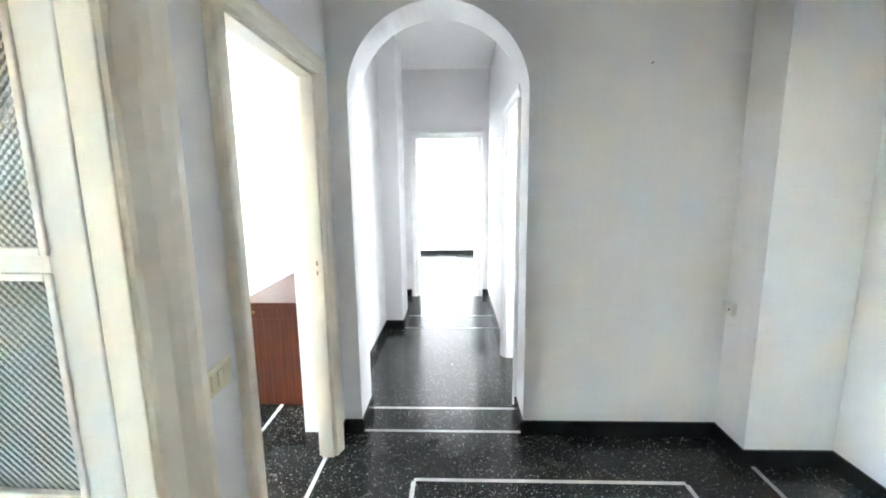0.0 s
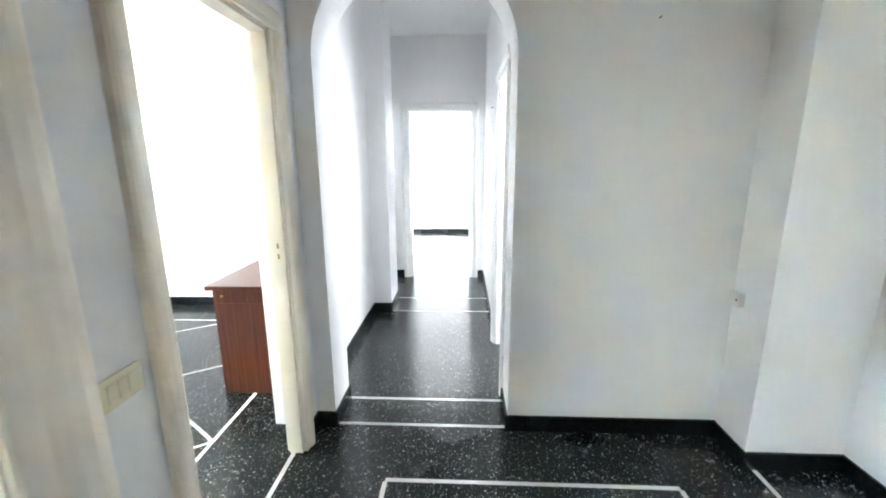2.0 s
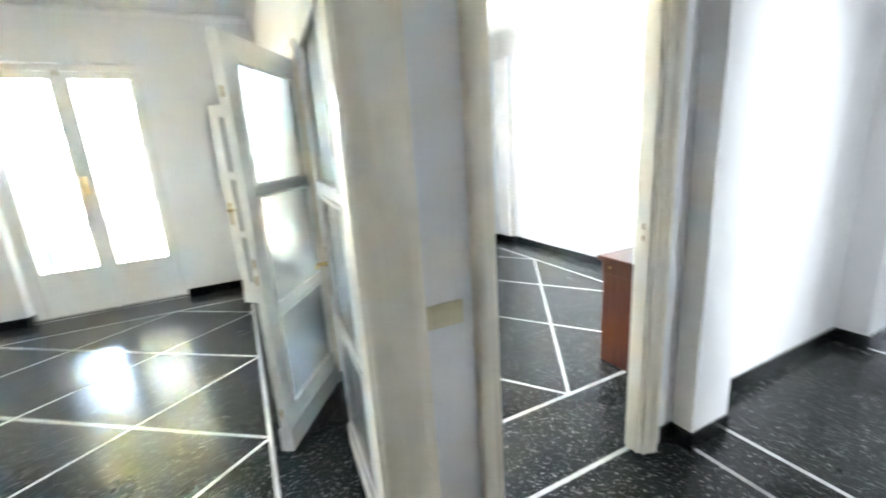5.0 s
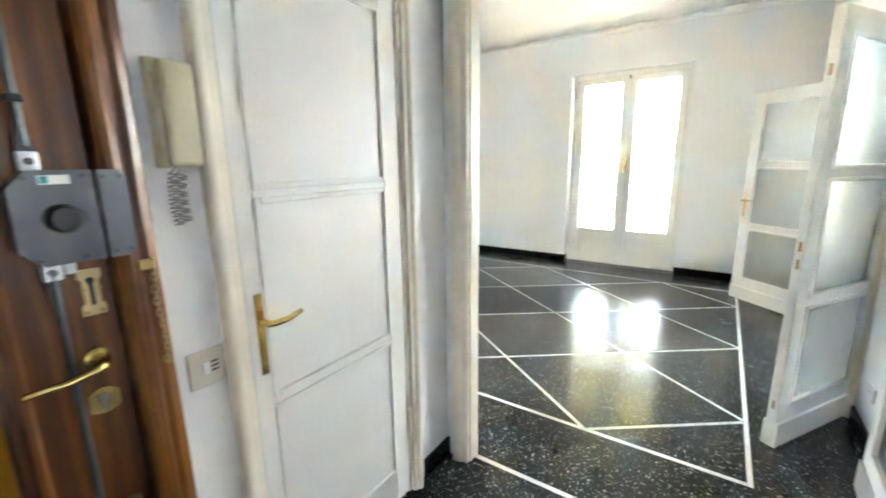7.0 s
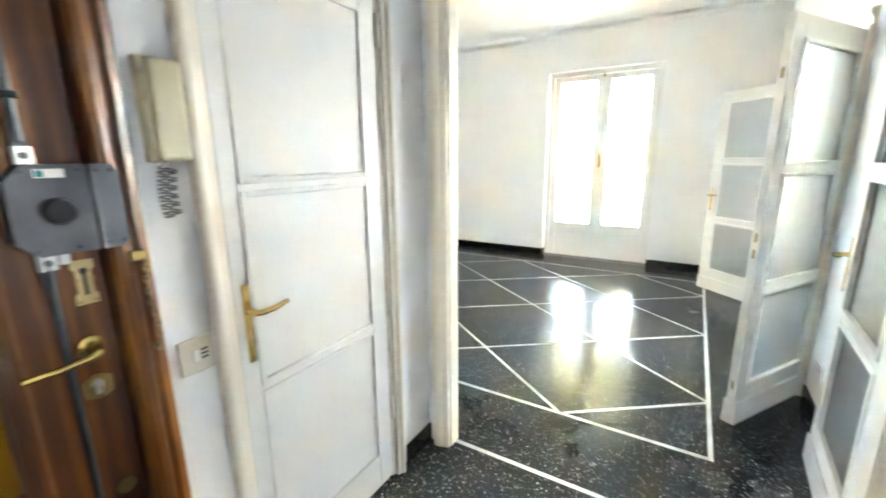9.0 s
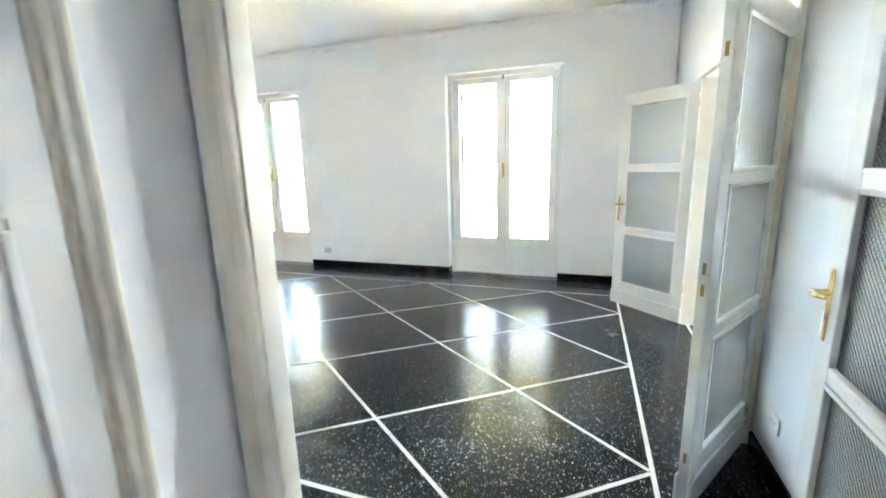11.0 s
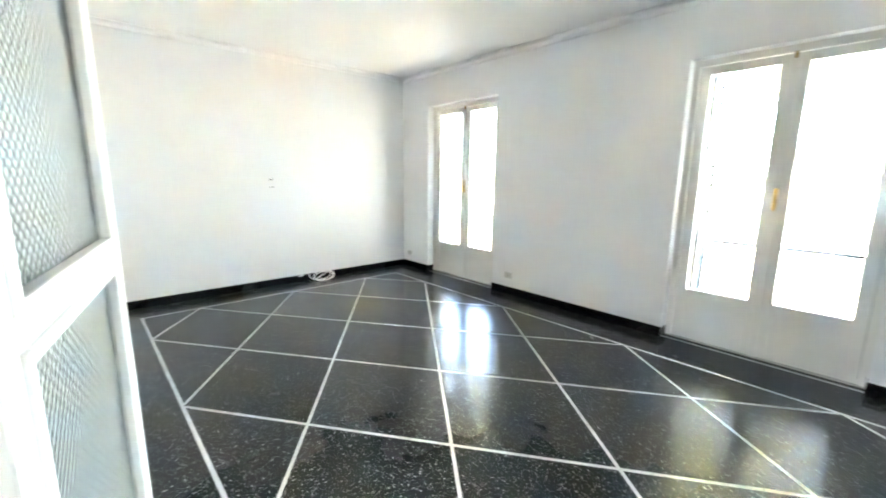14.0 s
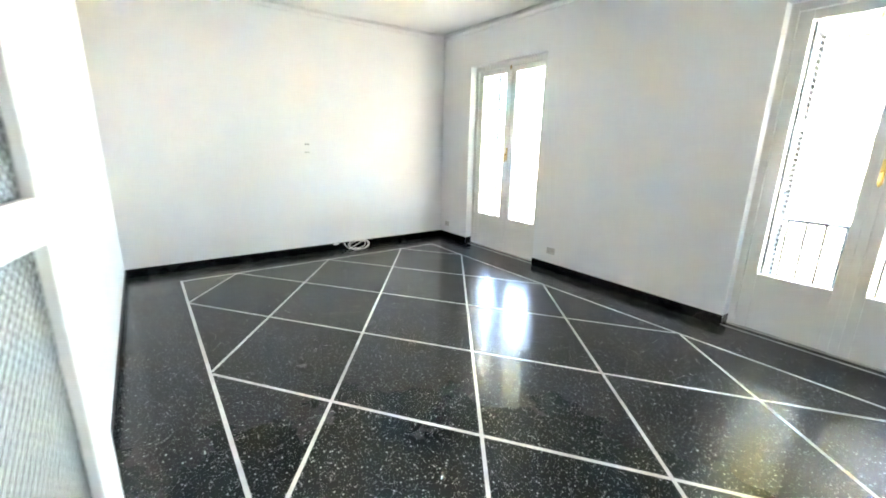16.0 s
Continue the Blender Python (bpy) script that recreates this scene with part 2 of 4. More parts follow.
# ---- plan ----
H0, H1 = -0.07, 0.0                   # the wall between the hall and the rooms
YC = 0.285                            # the hall's wall with the entrance door
YA, YB = 3.30, 3.575                   # the arch wall
XR = 2.645                            # the hall's blank wall
WX, WXO = -4.198, -4.65               # the window wall, inside and outside
YF = -4.613                           # the living room's end wall
P0, P1 = 1.99, 2.09                   # the wall between the two rooms
Y2 = 5.23                             # the end of the second room
ZC = 2.96                             # ceilings
D1 = (0.395, 1.865)                    # openings to the living room, second room
D2 = (2.285, 3.095)
DH = 2.035
PD = (-3.075, -1.49)                   # double door between the two rooms
WA, WB, WC, WD = (-3.975, -2.636), (-0.495, 0.881), (3.08, 4.36), (7.4, 8.7)
WH = 2.48


def wall(name, axis, p0, p1, a0, a1, holes, label, z1=ZC + 0.02, mat=PLASTER):
    """A wall of thickness p0..p1 across the axis, from a0 to a1, with openings (from, to, sill, head)."""
    put = (lambda u, v, q: (q, u, v)) if axis == "x" else (lambda u, v, q: (u, q, v))
    bm = bmesh.new()
    outline = [(a0, -0.05)]
    for b0, b1, sill, head in sorted(holes):
        if sill > 0:
            box(bm, *((p0, p1, b0, b1) if axis == "x" else (b0, b1, p0, p1)), -0.05, sill)
        outline += [(b0, -0.05), (b0, head), (b1, head), (b1, -0.05)]
    prism(bm, outline + [(a1, -0.05), (a1, z1), (a0, z1)], put, p0, p1)
    return solid(name, bm, mat, label, "wall", "structure")


wall("wall_hall", "x", H0, H1, YF - 0.2, YA, [(*D1, 0, DH), (*D2, 0, DH)], "white painted plaster wall with two doorways")
wall("wall_windows", "x", WXO, WX, YF - 0.2, 9.9, [(*w, 0, WH) for w in (WA, WB, WC, WD)], "thick white plaster wall with tall window openings")
wall("wall_living_end", "y", YF - 0.2, YF, WX, H0, [], "plain white plaster end wall")
wall("wall_between_rooms", "y", P0, P1, WX, H0, [(*PD, 0, DH)], "white plaster wall with a wide double doorway")
wall("wall_second_end", "y", Y2, Y2 + 0.12, WX, -0.25, [], "plain white plaster end wall")
wall("wall_entrance", "y", YC - 0.14, YC, H1, XR + 0.15, [(0.272, 0.96, 0, DH), (1.122, 2.13, 0, 2.14)], "white plaster wall around the entrance door")
wall("wall_closet_back", "y", YF - 0.2, YF, H1, XR + 0.15, [], "plain wall closing the unseen rooms")
wall("wall_hall_blank", "x", XR, XR + 0.15, YC, YB, [], "plain white plaster wall")
wall("wall_pier", "y", 3.05, YA, 2.19, XR, [], "white plaster pier in the hall corner")
wall("wall_corridor", "x", -0.25, -0.06, YB, 6.36, [], "white plaster corridor wall")
wall("wall_corridor_pier", "x", -0.06, 0.115, 5.105, 5.505, [], "white plaster pier in the corridor")
wall("wall_corridor_side", "x", 1.09, 1.19, YB, 6.36, [(3.70, 4.41, 0, 2.015)], "white plaster corridor wall with a doorway")
wall("wall_corridor_end", "y", 6.36, 6.48, WX, 2.4, [(0.150, 0.935, 0, 2.065)], "white plaster wall with a doorway")
wall("wall_far_room", "y", 9.62, 9.75, WX, 2.4, [], "white plaster wall of the far room")
wall("wall_far_room_side", "x", 2.4, 2.5, 6.36, 9.75, [], "white plaster wall of the far room")
# its window opening is unseen, added for the area lamp there
wall("wall_side_room", "x", 2.45, 2.55, YB, 5.3, [(3.78, 4.52, 0.98, 2.12)], "white plaster wall of the side room")
wall("wall_side_room_end", "y", 5.2, 5.3, 1.19, 2.45, [], "white plaster wall of the side room")

# the arch wall, its opening closed above by a round arch
AX0, AX1, SPRING = 0.105, 1.073, 1.955
ac, ar = (AX0 + AX1) / 2, (AX1 - AX0) / 2
arc = [(ac - ar * math.cos(math.pi * k / 36), SPRING + ar * 0.97 * math.sin(math.pi * k / 36)) for k in range(37)]
bm = prism(bmesh.new(), [(-0.25, -0.05), (AX0, -0.05)] + arc + [(AX1, -0.05), (XR, -0.05), (XR, ZC + 0.02), (-0.25, ZC + 0.02)], lambda u, v, q: (u, q, v), YA, YB)
solid("wall_arch", bm, PLASTER, "white plaster wall with a round-headed archway", "wall", "structure")

solid("wall_pilaster", B(WX, -3.90, 5.14, Y2, -0.05, 2.62), PLASTER, "shallow white plaster pilaster in the room corner", "pilaster", "structure")

# ceilings
for nm, x0, x1, y0, y1, z in (("ceiling_living", WX, H0, YF, P0, ZC), ("ceiling_second", WX, H0, P1, Y2, ZC), ("ceiling_hall", H1, XR, YC, YA, ZC),
                              ("ceiling_corridor", -0.25, 1.19, YB, 6.36, 2.88), ("ceiling_far_room", WX, 2.4, 6.48, 9.62, ZC), ("ceiling_side_room", 1.19, 2.45, YB, 5.2, ZC)):
    solid(nm, B(x0 - 0.02, x1 + 0.02, y0 - 0.02, y1 + 0.02, z, z + 0.2), CEILING, "smooth white painted ceiling", "ceiling", "structure")
# unseen slab and wall, added to block sun and sky from the rooms
solid("roof", B(WXO - 0.3, XR + 0.3, YF - 0.4, 10.0, 3.32, 3.5), STONE, "unseen roof slab added to keep the sun out of the flat", "roof", "structure")
solid("wall_closing_unseen", B(XR + 0.16, XR + 0.3, YF - 0.4, 10.0, -0.05, 3.32), RENDER_COAT, "unseen outer wall added to close off the flat", "wall", "structure")


# coved cornice round the living room and the second room
def cornice(name, x0, x1, y0, y1, z):
    bm = bmesh.new()
    pr = [(0, z + 0.012), (0, z - 0.062), (0.010, z - 0.062), (0.014, z - 0.054), (0.014, z - 0.046)] + [(0.014 + 0.036 * (1 - math.cos(q)), z - 0.044 + 0.036 * math.sin(q)) for q in (math.pi / 2 * k / 6 for k in range(7))] + [(0.062, z - 0.006), (0.062, z + 0.012)]
    prism(bm, pr, lambda u, v, s: (x0 + u, s, v), y0, y1)
    prism(bm, pr, lambda u, v, s: (x1 - u, s, v), y0, y1)
    prism(bm, pr, lambda u, v, s: (s, y0 + u, v), x0, x1)
    prism(bm, pr, lambda u, v, s: (s, y1 - u, v), x0, x1)
    return solid(name, bm, CEILING, "white coved plaster cornice under the ceiling", "cornice", "structure")


cornice("cornice", WX, H0, YF, P0, ZC)
cornice("cornice", WX, H0, P1, Y2, ZC)

# ---- floor with its inlaid strips ----
floor = solid("floor", B(WXO + 0.02, XR + 0.1, YF - 0.1, 9.7, -0.12, 0.0), FLOOR, "polished dark terrazzo floor with white marble strips", "floor", "structure")


def strip(xa, ya, xb, yb, w=0.022):
    d = Vector((xb - xa, yb - ya, 0))
    me = finish(B(-d.length / 2, d.length / 2, -w / 2, w / 2, -0.002, 0.0012), "inlay_strip", MARBLE)
    ob = new("inlay_strip", me)
    ob.parent = floor
    ob.matrix_basis = pose((xa + xb) / 2, (ya + yb) / 2, 0, 0, 0, math.degrees(math.atan2(d.y, d.x)))
    return ob


def clip(xa, ya, dx, dy, x0, x1, y0, y1):
    lo, hi = -1e9, 1e9
    for p, d, a, b in ((xa, dx, x0, x1), (ya, dy, y0, y1)):
        t0, t1 = sorted(((a - p) / d, (b - p) / d))
        lo, hi = max(lo, t0), min(hi, t1)
    return (xa + lo * dx, ya + lo * dy, xa + hi * dx, ya + hi * dy) if hi - lo > 0.05 else None


def lattice(x0, x1, y0, y1, hx, hy, cx, cy):
    """A border and a net of rhombs: half steps hx, hy, with a corner of the net at (cx, cy)."""
    for a in ((x0, y0, x1, y0), (x0, y1, x1, y1)):
        strip(a[0] - 0.011, a[1], a[2] + 0.011, a[3])
    for a in ((x0, y0, x0, y1), (x1, y0, x1, y1)):
        strip(a[0], a[1] + 0.012, a[2], a[3] - 0.012)
    for s in (1, -1):
        for k in range(-24, 25):
            c = clip(cx + 2 * hx * k, cy, hx, s * hy, x0 + 0.012, x1 - 0.012, y0 + 0.012, y1 - 0.012)
            if c:
                strip(*c, w=0.020 if s == 1 else 0.0195)


LX0, LX1, LY0, LY1, HX, HY = -0.542 - 6 * 0.5308, -0.542, 1.514 - 8 * 0.7126, 1.514, 0.5308, 0.7126
lattice(LX0, LX1, LY0, LY1, HX, HY, LX1 - HX, LY1)
lattice(-3.745, -0.525, 2.575, 4.819, 0.805, 0.561, -0.525, 3.136)
for a in ((-0.05, D1[0] + 0.01, -0.05, D1[1] - 0.01), (-0.05, D2[0] + 0.01, -0.05, D2[1] - 0.01), (PD[0] + 0.01, 2.04, PD[1] - 0.01, 2.04), (AX0, 3.322, AX1, 3.322), (AX0, 3.58, AX1, 3.58),
          (0.115, 5.124, 1.09, 5.124), (0.115, 5.52, 1.09, 5.52), (0.17, 6.40, 0.92, 6.40), (2.235, 3.035, 2.235, 1.2), (-4.225, WA[0], -4.225, WA[1]), (-4.225, WB[0], -4.225, WB[1]),
          (0.459, 2.906, 1.821, 2.906), (0.459, 2.894, 0.459, 0.9), (1.821, 2.894, 1.821, 0.9), (0.471, 0.9, 1.809, 0.9)):
    strip(*a)
for a in ((1.10, 2.675, 0.58, 1.815), (1.10, 2.675, 1.62, 1.815), (0.58, 1.80, 1.10, 0.95), (1.62, 1.80, 1.10, 0.95)):
    strip(*a, w=0.02)
strip(-0.4, 7.04, 0.64, 7.04)
strip(0.64, 7.05, 0.64, 9.2)
strip(-0.6, 9.2, 0.64, 9.2)

# ---- skirting ----
SK, ST = 0.092, 0.014


def skirting(x0, x1, y0, y1):
    return solid("baseboard", box(bmesh.new(), x0, x1, y0, y1, 0, SK, bevel=0.003), SKIRT, "black terrazzo skirting along the white wall", "baseboard", "structure")


for y0, y1 in ((YF, WA[0]), (WA[1], WB[0]), (WB[1], P0), (P1, WC[0]), (WC[1], 5.14 - ST)):
    skirting(WX, WX + ST, y0, y1)
for w in (WA, WB):
    skirting(WX - 0.1, WX, w[0], w[0] + 0.006)
    skirting(WX - 0.1, WX, w[1] - 0.006, w[1])
skirting(WX + ST, H0, YF, YF + ST)
skirting(H0 - ST, H0, YF + ST, D1[0] - 0.13)
skirting(WX + ST, PD[0] - 0.09, P0 - ST, P0)
skirting(PD[1] + 0.09, H0, P0 - ST, P0)
skirting(WX + ST, PD[0] - 0.09, P1, P1 + ST)
skirting(-3.90 + ST, -0.25, Y2 - ST, Y2)
skirting(WX, -3.90 + ST, 5.14 - ST, 5.14)
skirting(-3.90, -3.90 + ST, 5.14, Y2 - ST)
skirting(H1, H1 + ST, D1[1] + 0.16, D2[0] - 0.09)
skirting(H1, H1 + ST, D2[1] + 0.12, YA - ST)
skirting(H1, AX0, YA - ST, YA)
skirting(AX0, AX0 + ST, YA - ST, YB)
skirting(-0.06, -0.06 + ST, YB, 5.105)
skirting(-0.06 + ST, 0.115 + ST, 5.105 - ST, 5.105)
skirting(0.115, 0.115 + ST, 5.105, 5.505)
skirting(-0.06, -0.06 + ST, 5.52, 6.36)
skirting(-0.06 + ST, 0.150 - 0.08, 6.36 - ST, 6.36)
skirting(0.935 + 0.08, 1.09, 6.36 - ST, 6.36)
skirting(1.09 - ST, 1.09, 4.41 + 0.09, 6.36 - ST)
skirting(AX1 - ST, AX1, YA - ST, YB)
skirting(AX1, 2.19 - ST, YA - ST, YA)
skirting(2.19 - ST, 2.19, 3.05 - ST, YA)
skirting(2.19, XR - ST, 3.05 - ST, 3.05)
skirting(XR - ST, XR, YC, 3.05)
skirting(H1, 0.2, YC, YC + ST)
skirting(0.10 - 3.0, 2.4, 9.62 - ST, 9.62)
skirting(-0.2, 0.17, 9.55, 9.62 - ST)


# ---- door frames ----
MOULD = [(0, 0), (0, 0.014), (0.006, 0.019), (0.03, 0.022), (0.036, 0.026), (0.05, 0.032), (0.066, 0.034), (0.078, 0.031), (0.085, 0.022), (0.085, 0)]


def door_frame(name, axis, face0, face1, a0, a1, head, label, lining=0.028, width=(1.0, 1.0), mat=None, plain_back=False):
    """Jamb lining through the wall and moulded architraves on both faces."""
    mat = mat or CASING
    root = thing(name, Matrix(), label, "door frame", "", "structure")
    put = (lambda p, a, z: (p, a, z)) if axis == "x" else (lambda p, a, z: (a, p, z))

    def slab(nm, p0, p1, b0, b1, z0, z1):
        x0, y0, _ = put(p0, b0, 0)
        x1, y1, _ = put(p1, b1, 0)
        part(nm, box(bmesh.new(), min(x0, x1), max(x0, x1), min(y0, y1), max(y0, y1), z0, z1, bevel=0.003), mat, root)

    slab("jamb", face0, face1, a0, a0 + lining, 0, head)
    slab("jamb", face0, face1, a1 - lining, a1, 0, head)
    slab("head", face0, face1, a0 + lining, a1 - lining, head - lining, head)
    for face, s in ((face0, -1), (face1, 1)):
        for edge, d, wide in ((a0, -1, width[0]), (a1, 1, width[1])):
            if plain_back and s < 0:
                continue
            bm = prism(bmesh.new(), MOULD, lambda u, v, z: put(face + s * v, edge + d * (u * wide - 0.012), z), 0.0, head - 0.012)
            part("architrave", bm, mat, root)
        if plain_back and s < 0:
            continue
        bm = prism(bmesh.new(), MOULD, lambda u, v, z: put(face + s * v, z, head + u * width[1] - 0.012), a0 - 0.085 * width[0] + 0.012, a1 + 0.085 * width[1] - 0.012)
        part("architrave_head", bm, mat, root)
    return root


door_frame("door_frame_1", "x", H0, H1, *D1, DH, "cream painted moulded frame of the wide doorway", lining=0.02, width=(0.95, 2.15), plain_back=True)
door_frame("door_frame_2", "x", H0, H1, *D2, DH, "cream painted moulded door frame")
door_frame("door_frame_3", "y", P0, P1, *PD, DH, "cream painted frame of a wide double doorway", width=(0.9, 0.9))
door_frame("door_frame_4", "y", YC - 0.14, YC, 0.272, 0.96, DH, "cream painted moulded closet door frame", width=(0.5, 0.6))
door_frame("door_frame_5", "y", 6.36, 6.48, 0.150, 0.935, 2.065, "white painted door frame at the corridor's end", mat=WHITE_PAINT)
door_frame("door_frame_6", "x", 1.09, 1.19, 3.70, 4.41, 2.015, "white painted door frame in the corridor", mat=WHITE_PAINT)


# ---- doors ----
def lever(root, x, y_face, side, point, long_plate=True):
    """A brass lever handle on a tall plate; point: the way along x in which the lever lies."""
    bm = bmesh.new()
    y1 = y_face + side * 0.005
    box(bm, x - 0.011, x + 0.011, min(y_face, y1), max(y_face, y1), 0.83, 1.06, bevel=0.002)
    h = part("handle_plate", bm, BRASS, root, "tall polished brass plate")
    bm = bmesh.new()
    yo = y_face + side * 0.052
    tube(bm, [(x, y_face, 0.985), (x, y_face + side * 0.02, 0.985), (x, yo - side * 0.006, 0.985), (x + point * 0.012, yo, 0.985), (x + point * 0.05, yo + side * 0.004, 0.987), (x + point * 0.097, yo - side * 0.002, 0.994)],
         [0.011, 0.009, 0.009, 0.009, 0.0085, 0.007], 10)
    part("handle", bm, BRASS, h, "polished brass lever", smooth=True)
    return h


def leaf_door(name, x, y, turn, w, label, glazed=True, handle=True, strike=False, knuckle=1, height=1.985, stiles=(0.092, 0.092), inset=0.035):
    """A three-panel door leaf from its hinge edge along local x; turn in degrees. knuckle: the side on which its hinges show."""
    root = thing(name, pose(x, y, 0.012, 0, 0, turn), label, "door", "", "structure")
    t = 0.02
    s, r = stiles[0], w - stiles[1]
    zs = ((0.21, 0.712), (0.757, 1.300), (1.345, height - 0.10)) if glazed else ((0.15, 0.722), (0.748, 1.308), (1.334, height - 0.10))
    part("stile", B(0, s, -t, t, 0, height, bevel=0.004), PAINT, root)
    part("stile", B(r, w, -t, t, 0, height, bevel=0.004), PAINT, root)
    for z0, z1 in ((0, zs[0][0]), (zs[0][1], zs[1][0]), (zs[1][1], zs[2][0]), (zs[2][1], height)):
        part("rail", B(s, r, -t + 0.001, t - 0.001, z0, z1, bevel=0.003), PAINT, root)
    for z0, z1 in zs:
        bm = bmesh.new()
        for side in (-1, 1):
            ya, yb = sorted((side * 0.006, side * (t + 0.007)))
            for b in ((s - 0.004, s + 0.014, z0 - 0.004, z1 + 0.004), (r - 0.014, r + 0.004, z0 - 0.004, z1 + 0.004), (s + 0.014, r - 0.014, z0 - 0.004, z0 + 0.014), (s + 0.014, r - 0.014, z1 - 0.014, z1 + 0.004)):
                box(bm, b[0], b[1], ya, yb, b[2], b[3], bevel=0.004)
        part("bead", bm, PAINT, root)
        if glazed:
            pane = part("pane", B(s + 0.002, r - 0.002, -0.003, 0.003, z0 + 0.002, z1 - 0.002), PRESSED, root, "pressed privacy glass with small dimples")
            pane.visible_shadow = False
        else:
            part("panel", B(s + 0.002, r - 0.002, -0.0165, 0.0165, z0 + 0.002, z1 - 0.002), PAINT, root)
    if glazed:
        part("kick_rail", B(0.0, w, -t - 0.012, -t, 0.0, 0.13, bevel=0.005), PAINT, root)
        part("kick_rail", B(0.0, w, t, t + 0.012, 0.0, 0.13, bevel=0.005), PAINT, root)
    if handle:
        for side in (-1, 1):
            lever(root, w - inset, side * t, side, -1)
    if strike:
        for z in (1.72, 0.98, 0.90, 0.2):
            part("strike_plate", B(w - 0.001, w + 0.0015, -0.006, 0.006, z, z + 0.045), OLD_BRASS, root, "small brass strike plate")
    for z in (0.28, 1.78):
        bm = rod(bmesh.new(), (-0.006, knuckle * 0.024, z), (-0.006, knuckle * 0.024, z + 0.11), 0.009)
        part("hinge", bm, CASING, root, "painted steel hinge", smooth=True)
    return root


leaf_door("door_1", H0 - 0.015, D1[1] + 0.012, 177, 0.69, "ivory glazed door leaf standing open into the living room", knuckle=-1)
leaf_door("door_2", H0 - 0.022, D1[0] - 0.045, 258, 0.615, "ivory glazed door leaf folded back into the living room", handle=False, strike=True, stiles=(0.05, 0.085))
leaf_door("door_3", PD[1] - 0.02, P0 - 0.005, -32.5, 0.735, "ivory glazed door leaf with bolts, standing half open", handle=False, strike=True, knuckle=-1)
leaf_door("door_4", PD[0] + 0.02, P0 + 0.0, 226.5, 0.725, "ivory glazed door leaf with a brass handle, standing open")
leaf_door("door_5", 0.30, YC - 0.02, 0, 0.632, "closed ivory closet door with three panels", glazed=False, stiles=(0.08, 0.055), inset=0.034)


# ---- windows ----
def french_window(name, y0, y1, handle=True):
    root = thing(name, pose(WX - 0.115, 0, 0), "tall white glazed balcony door with two leaves and brass handle", "window", "", "structure")
    x0, x1 = -0.06, 0.0
    f = 0.05
    for b in ((y0, y0 + f), (y1 - f, y1)):
        part("window_frame", B(x0 - 0.02, x1 + 0.012, b[0], b[1], 0, WH, bevel=0.004), PAINT, root)
    part("window_frame", B(x0 - 0.02, x1 + 0.012, y0 + f, y1 - f, WH - 0.055, WH, bevel=0.004), PAINT, root)
    ym = (y0 + y1) / 2
    for a, b in ((y0 + f + 0.003, ym - 0.002), (ym + 0.002, y1 - f - 0.003)):
        leaf = part("leaf", B(x0, x1, a, a + 0.085, 0.01, WH - 0.06, bevel=0.005), PAINT, root)
        part("stile", B(x0, x1, b - 0.085, b, 0.01, WH - 0.06, bevel=0.005), PAINT, leaf)
        part("rail", B(x0 + 0.002, x1 - 0.002, a + 0.085, b - 0.085, WH - 0.127, WH - 0.06, bevel=0.004), PAINT, leaf)
        part("bottom_panel", B(x0 + 0.004, x1 - 0.004, a + 0.085, b - 0.085, 0.01, 0.48, bevel=0.004), PAINT, leaf)
        g = part("pane", B(x0 + 0.027, x0 + 0.033, a + 0.083, b - 0.083, 0.478, WH - 0.125), GLASS, leaf)
        g.visible_shadow = False
    part("meeting_strip", B(x1, x1 + 0.012, ym - 0.028, ym + 0.028, 0.012, WH - 0.062, bevel=0.004), PAINT, root)
    bm = bmesh.new()
    box(bm, x1 + 0.012, x1 + 0.017, ym - 0.015, ym + 0.015, 1.25, 1.42, bevel=0.002)
    tube(bm, [(x1 + 0.015, ym, 1.34), (x1 + 0.045, ym, 1.34), (x1 + 0.05, ym, 1.33), (x1 + 0.048, ym + 0.004, 1.24)], 0.009, 8)
    part("handle", bm, BRASS, root, "polished brass window handle")
    part("catch", box(bmesh.new(), x1 + 0.012, x1 + 0.02, ym - 0.012, ym + 0.012, WH - 0.1, WH - 0.05, bevel=0.002), OLD_BRASS, root)
    part("threshold", B(-0.12, 0.02, y0, y1, 0.0, 0.012, bevel=0.003), STONE, root, "pale stone threshold")
    return root


for k, w in enumerate((WA, WB, WC, WD)):
    french_window("window_%d" % (k + 1), *w)


def shutter(y, turn, w=0.33):
    root = thing("shutter", pose(WXO - 0.03, y, 0.02, 0, 0, turn), "dark louvred wooden shutter folded open outside", "shutter", "folded shutters")
    h, t = WH - 0.06, 0.018
    part("stile", B(0, 0.05, -t, t, 0, h, bevel=0.003), SHUTTER, root)
    part("stile", B(w - 0.05, w, -t, t, 0, h, bevel=0.003), SHUTTER, root)
    for z in (0, 0.8, 1.6, h - 0.08):
        part("rail", B(0.05, w - 0.05, -t, t, z, z + 0.08), SHUTTER, root)
    me = None
    for za, zb in ((0.08, 0.8), (0.88, 1.6), (1.68, h - 0.08)):
        n = int((zb - za) / 0.045)
        for k in range(n):
            if me is None:
                me = finish(B(0.05, w - 0.05, -0.022, 0.022, -0.004, 0.004), "slat", SHUTTER)
            ob = new("slat", me)
            ob.parent = root
            ob.matrix_basis = pose(0, 0, za + (k + 0.5) * (zb - za) / n, 38, 0, 0)
    return root


first = shutter(WB[0] + 0.06, 181)
for y, turn in ((WB[1] - 0.06, 179), (WA[0] + 0.06, 181), (WA[1] - 0.06, 179)):
    copy_thing(first, pose(WXO - 0.03, y, 0.02, 0, 0, turn))


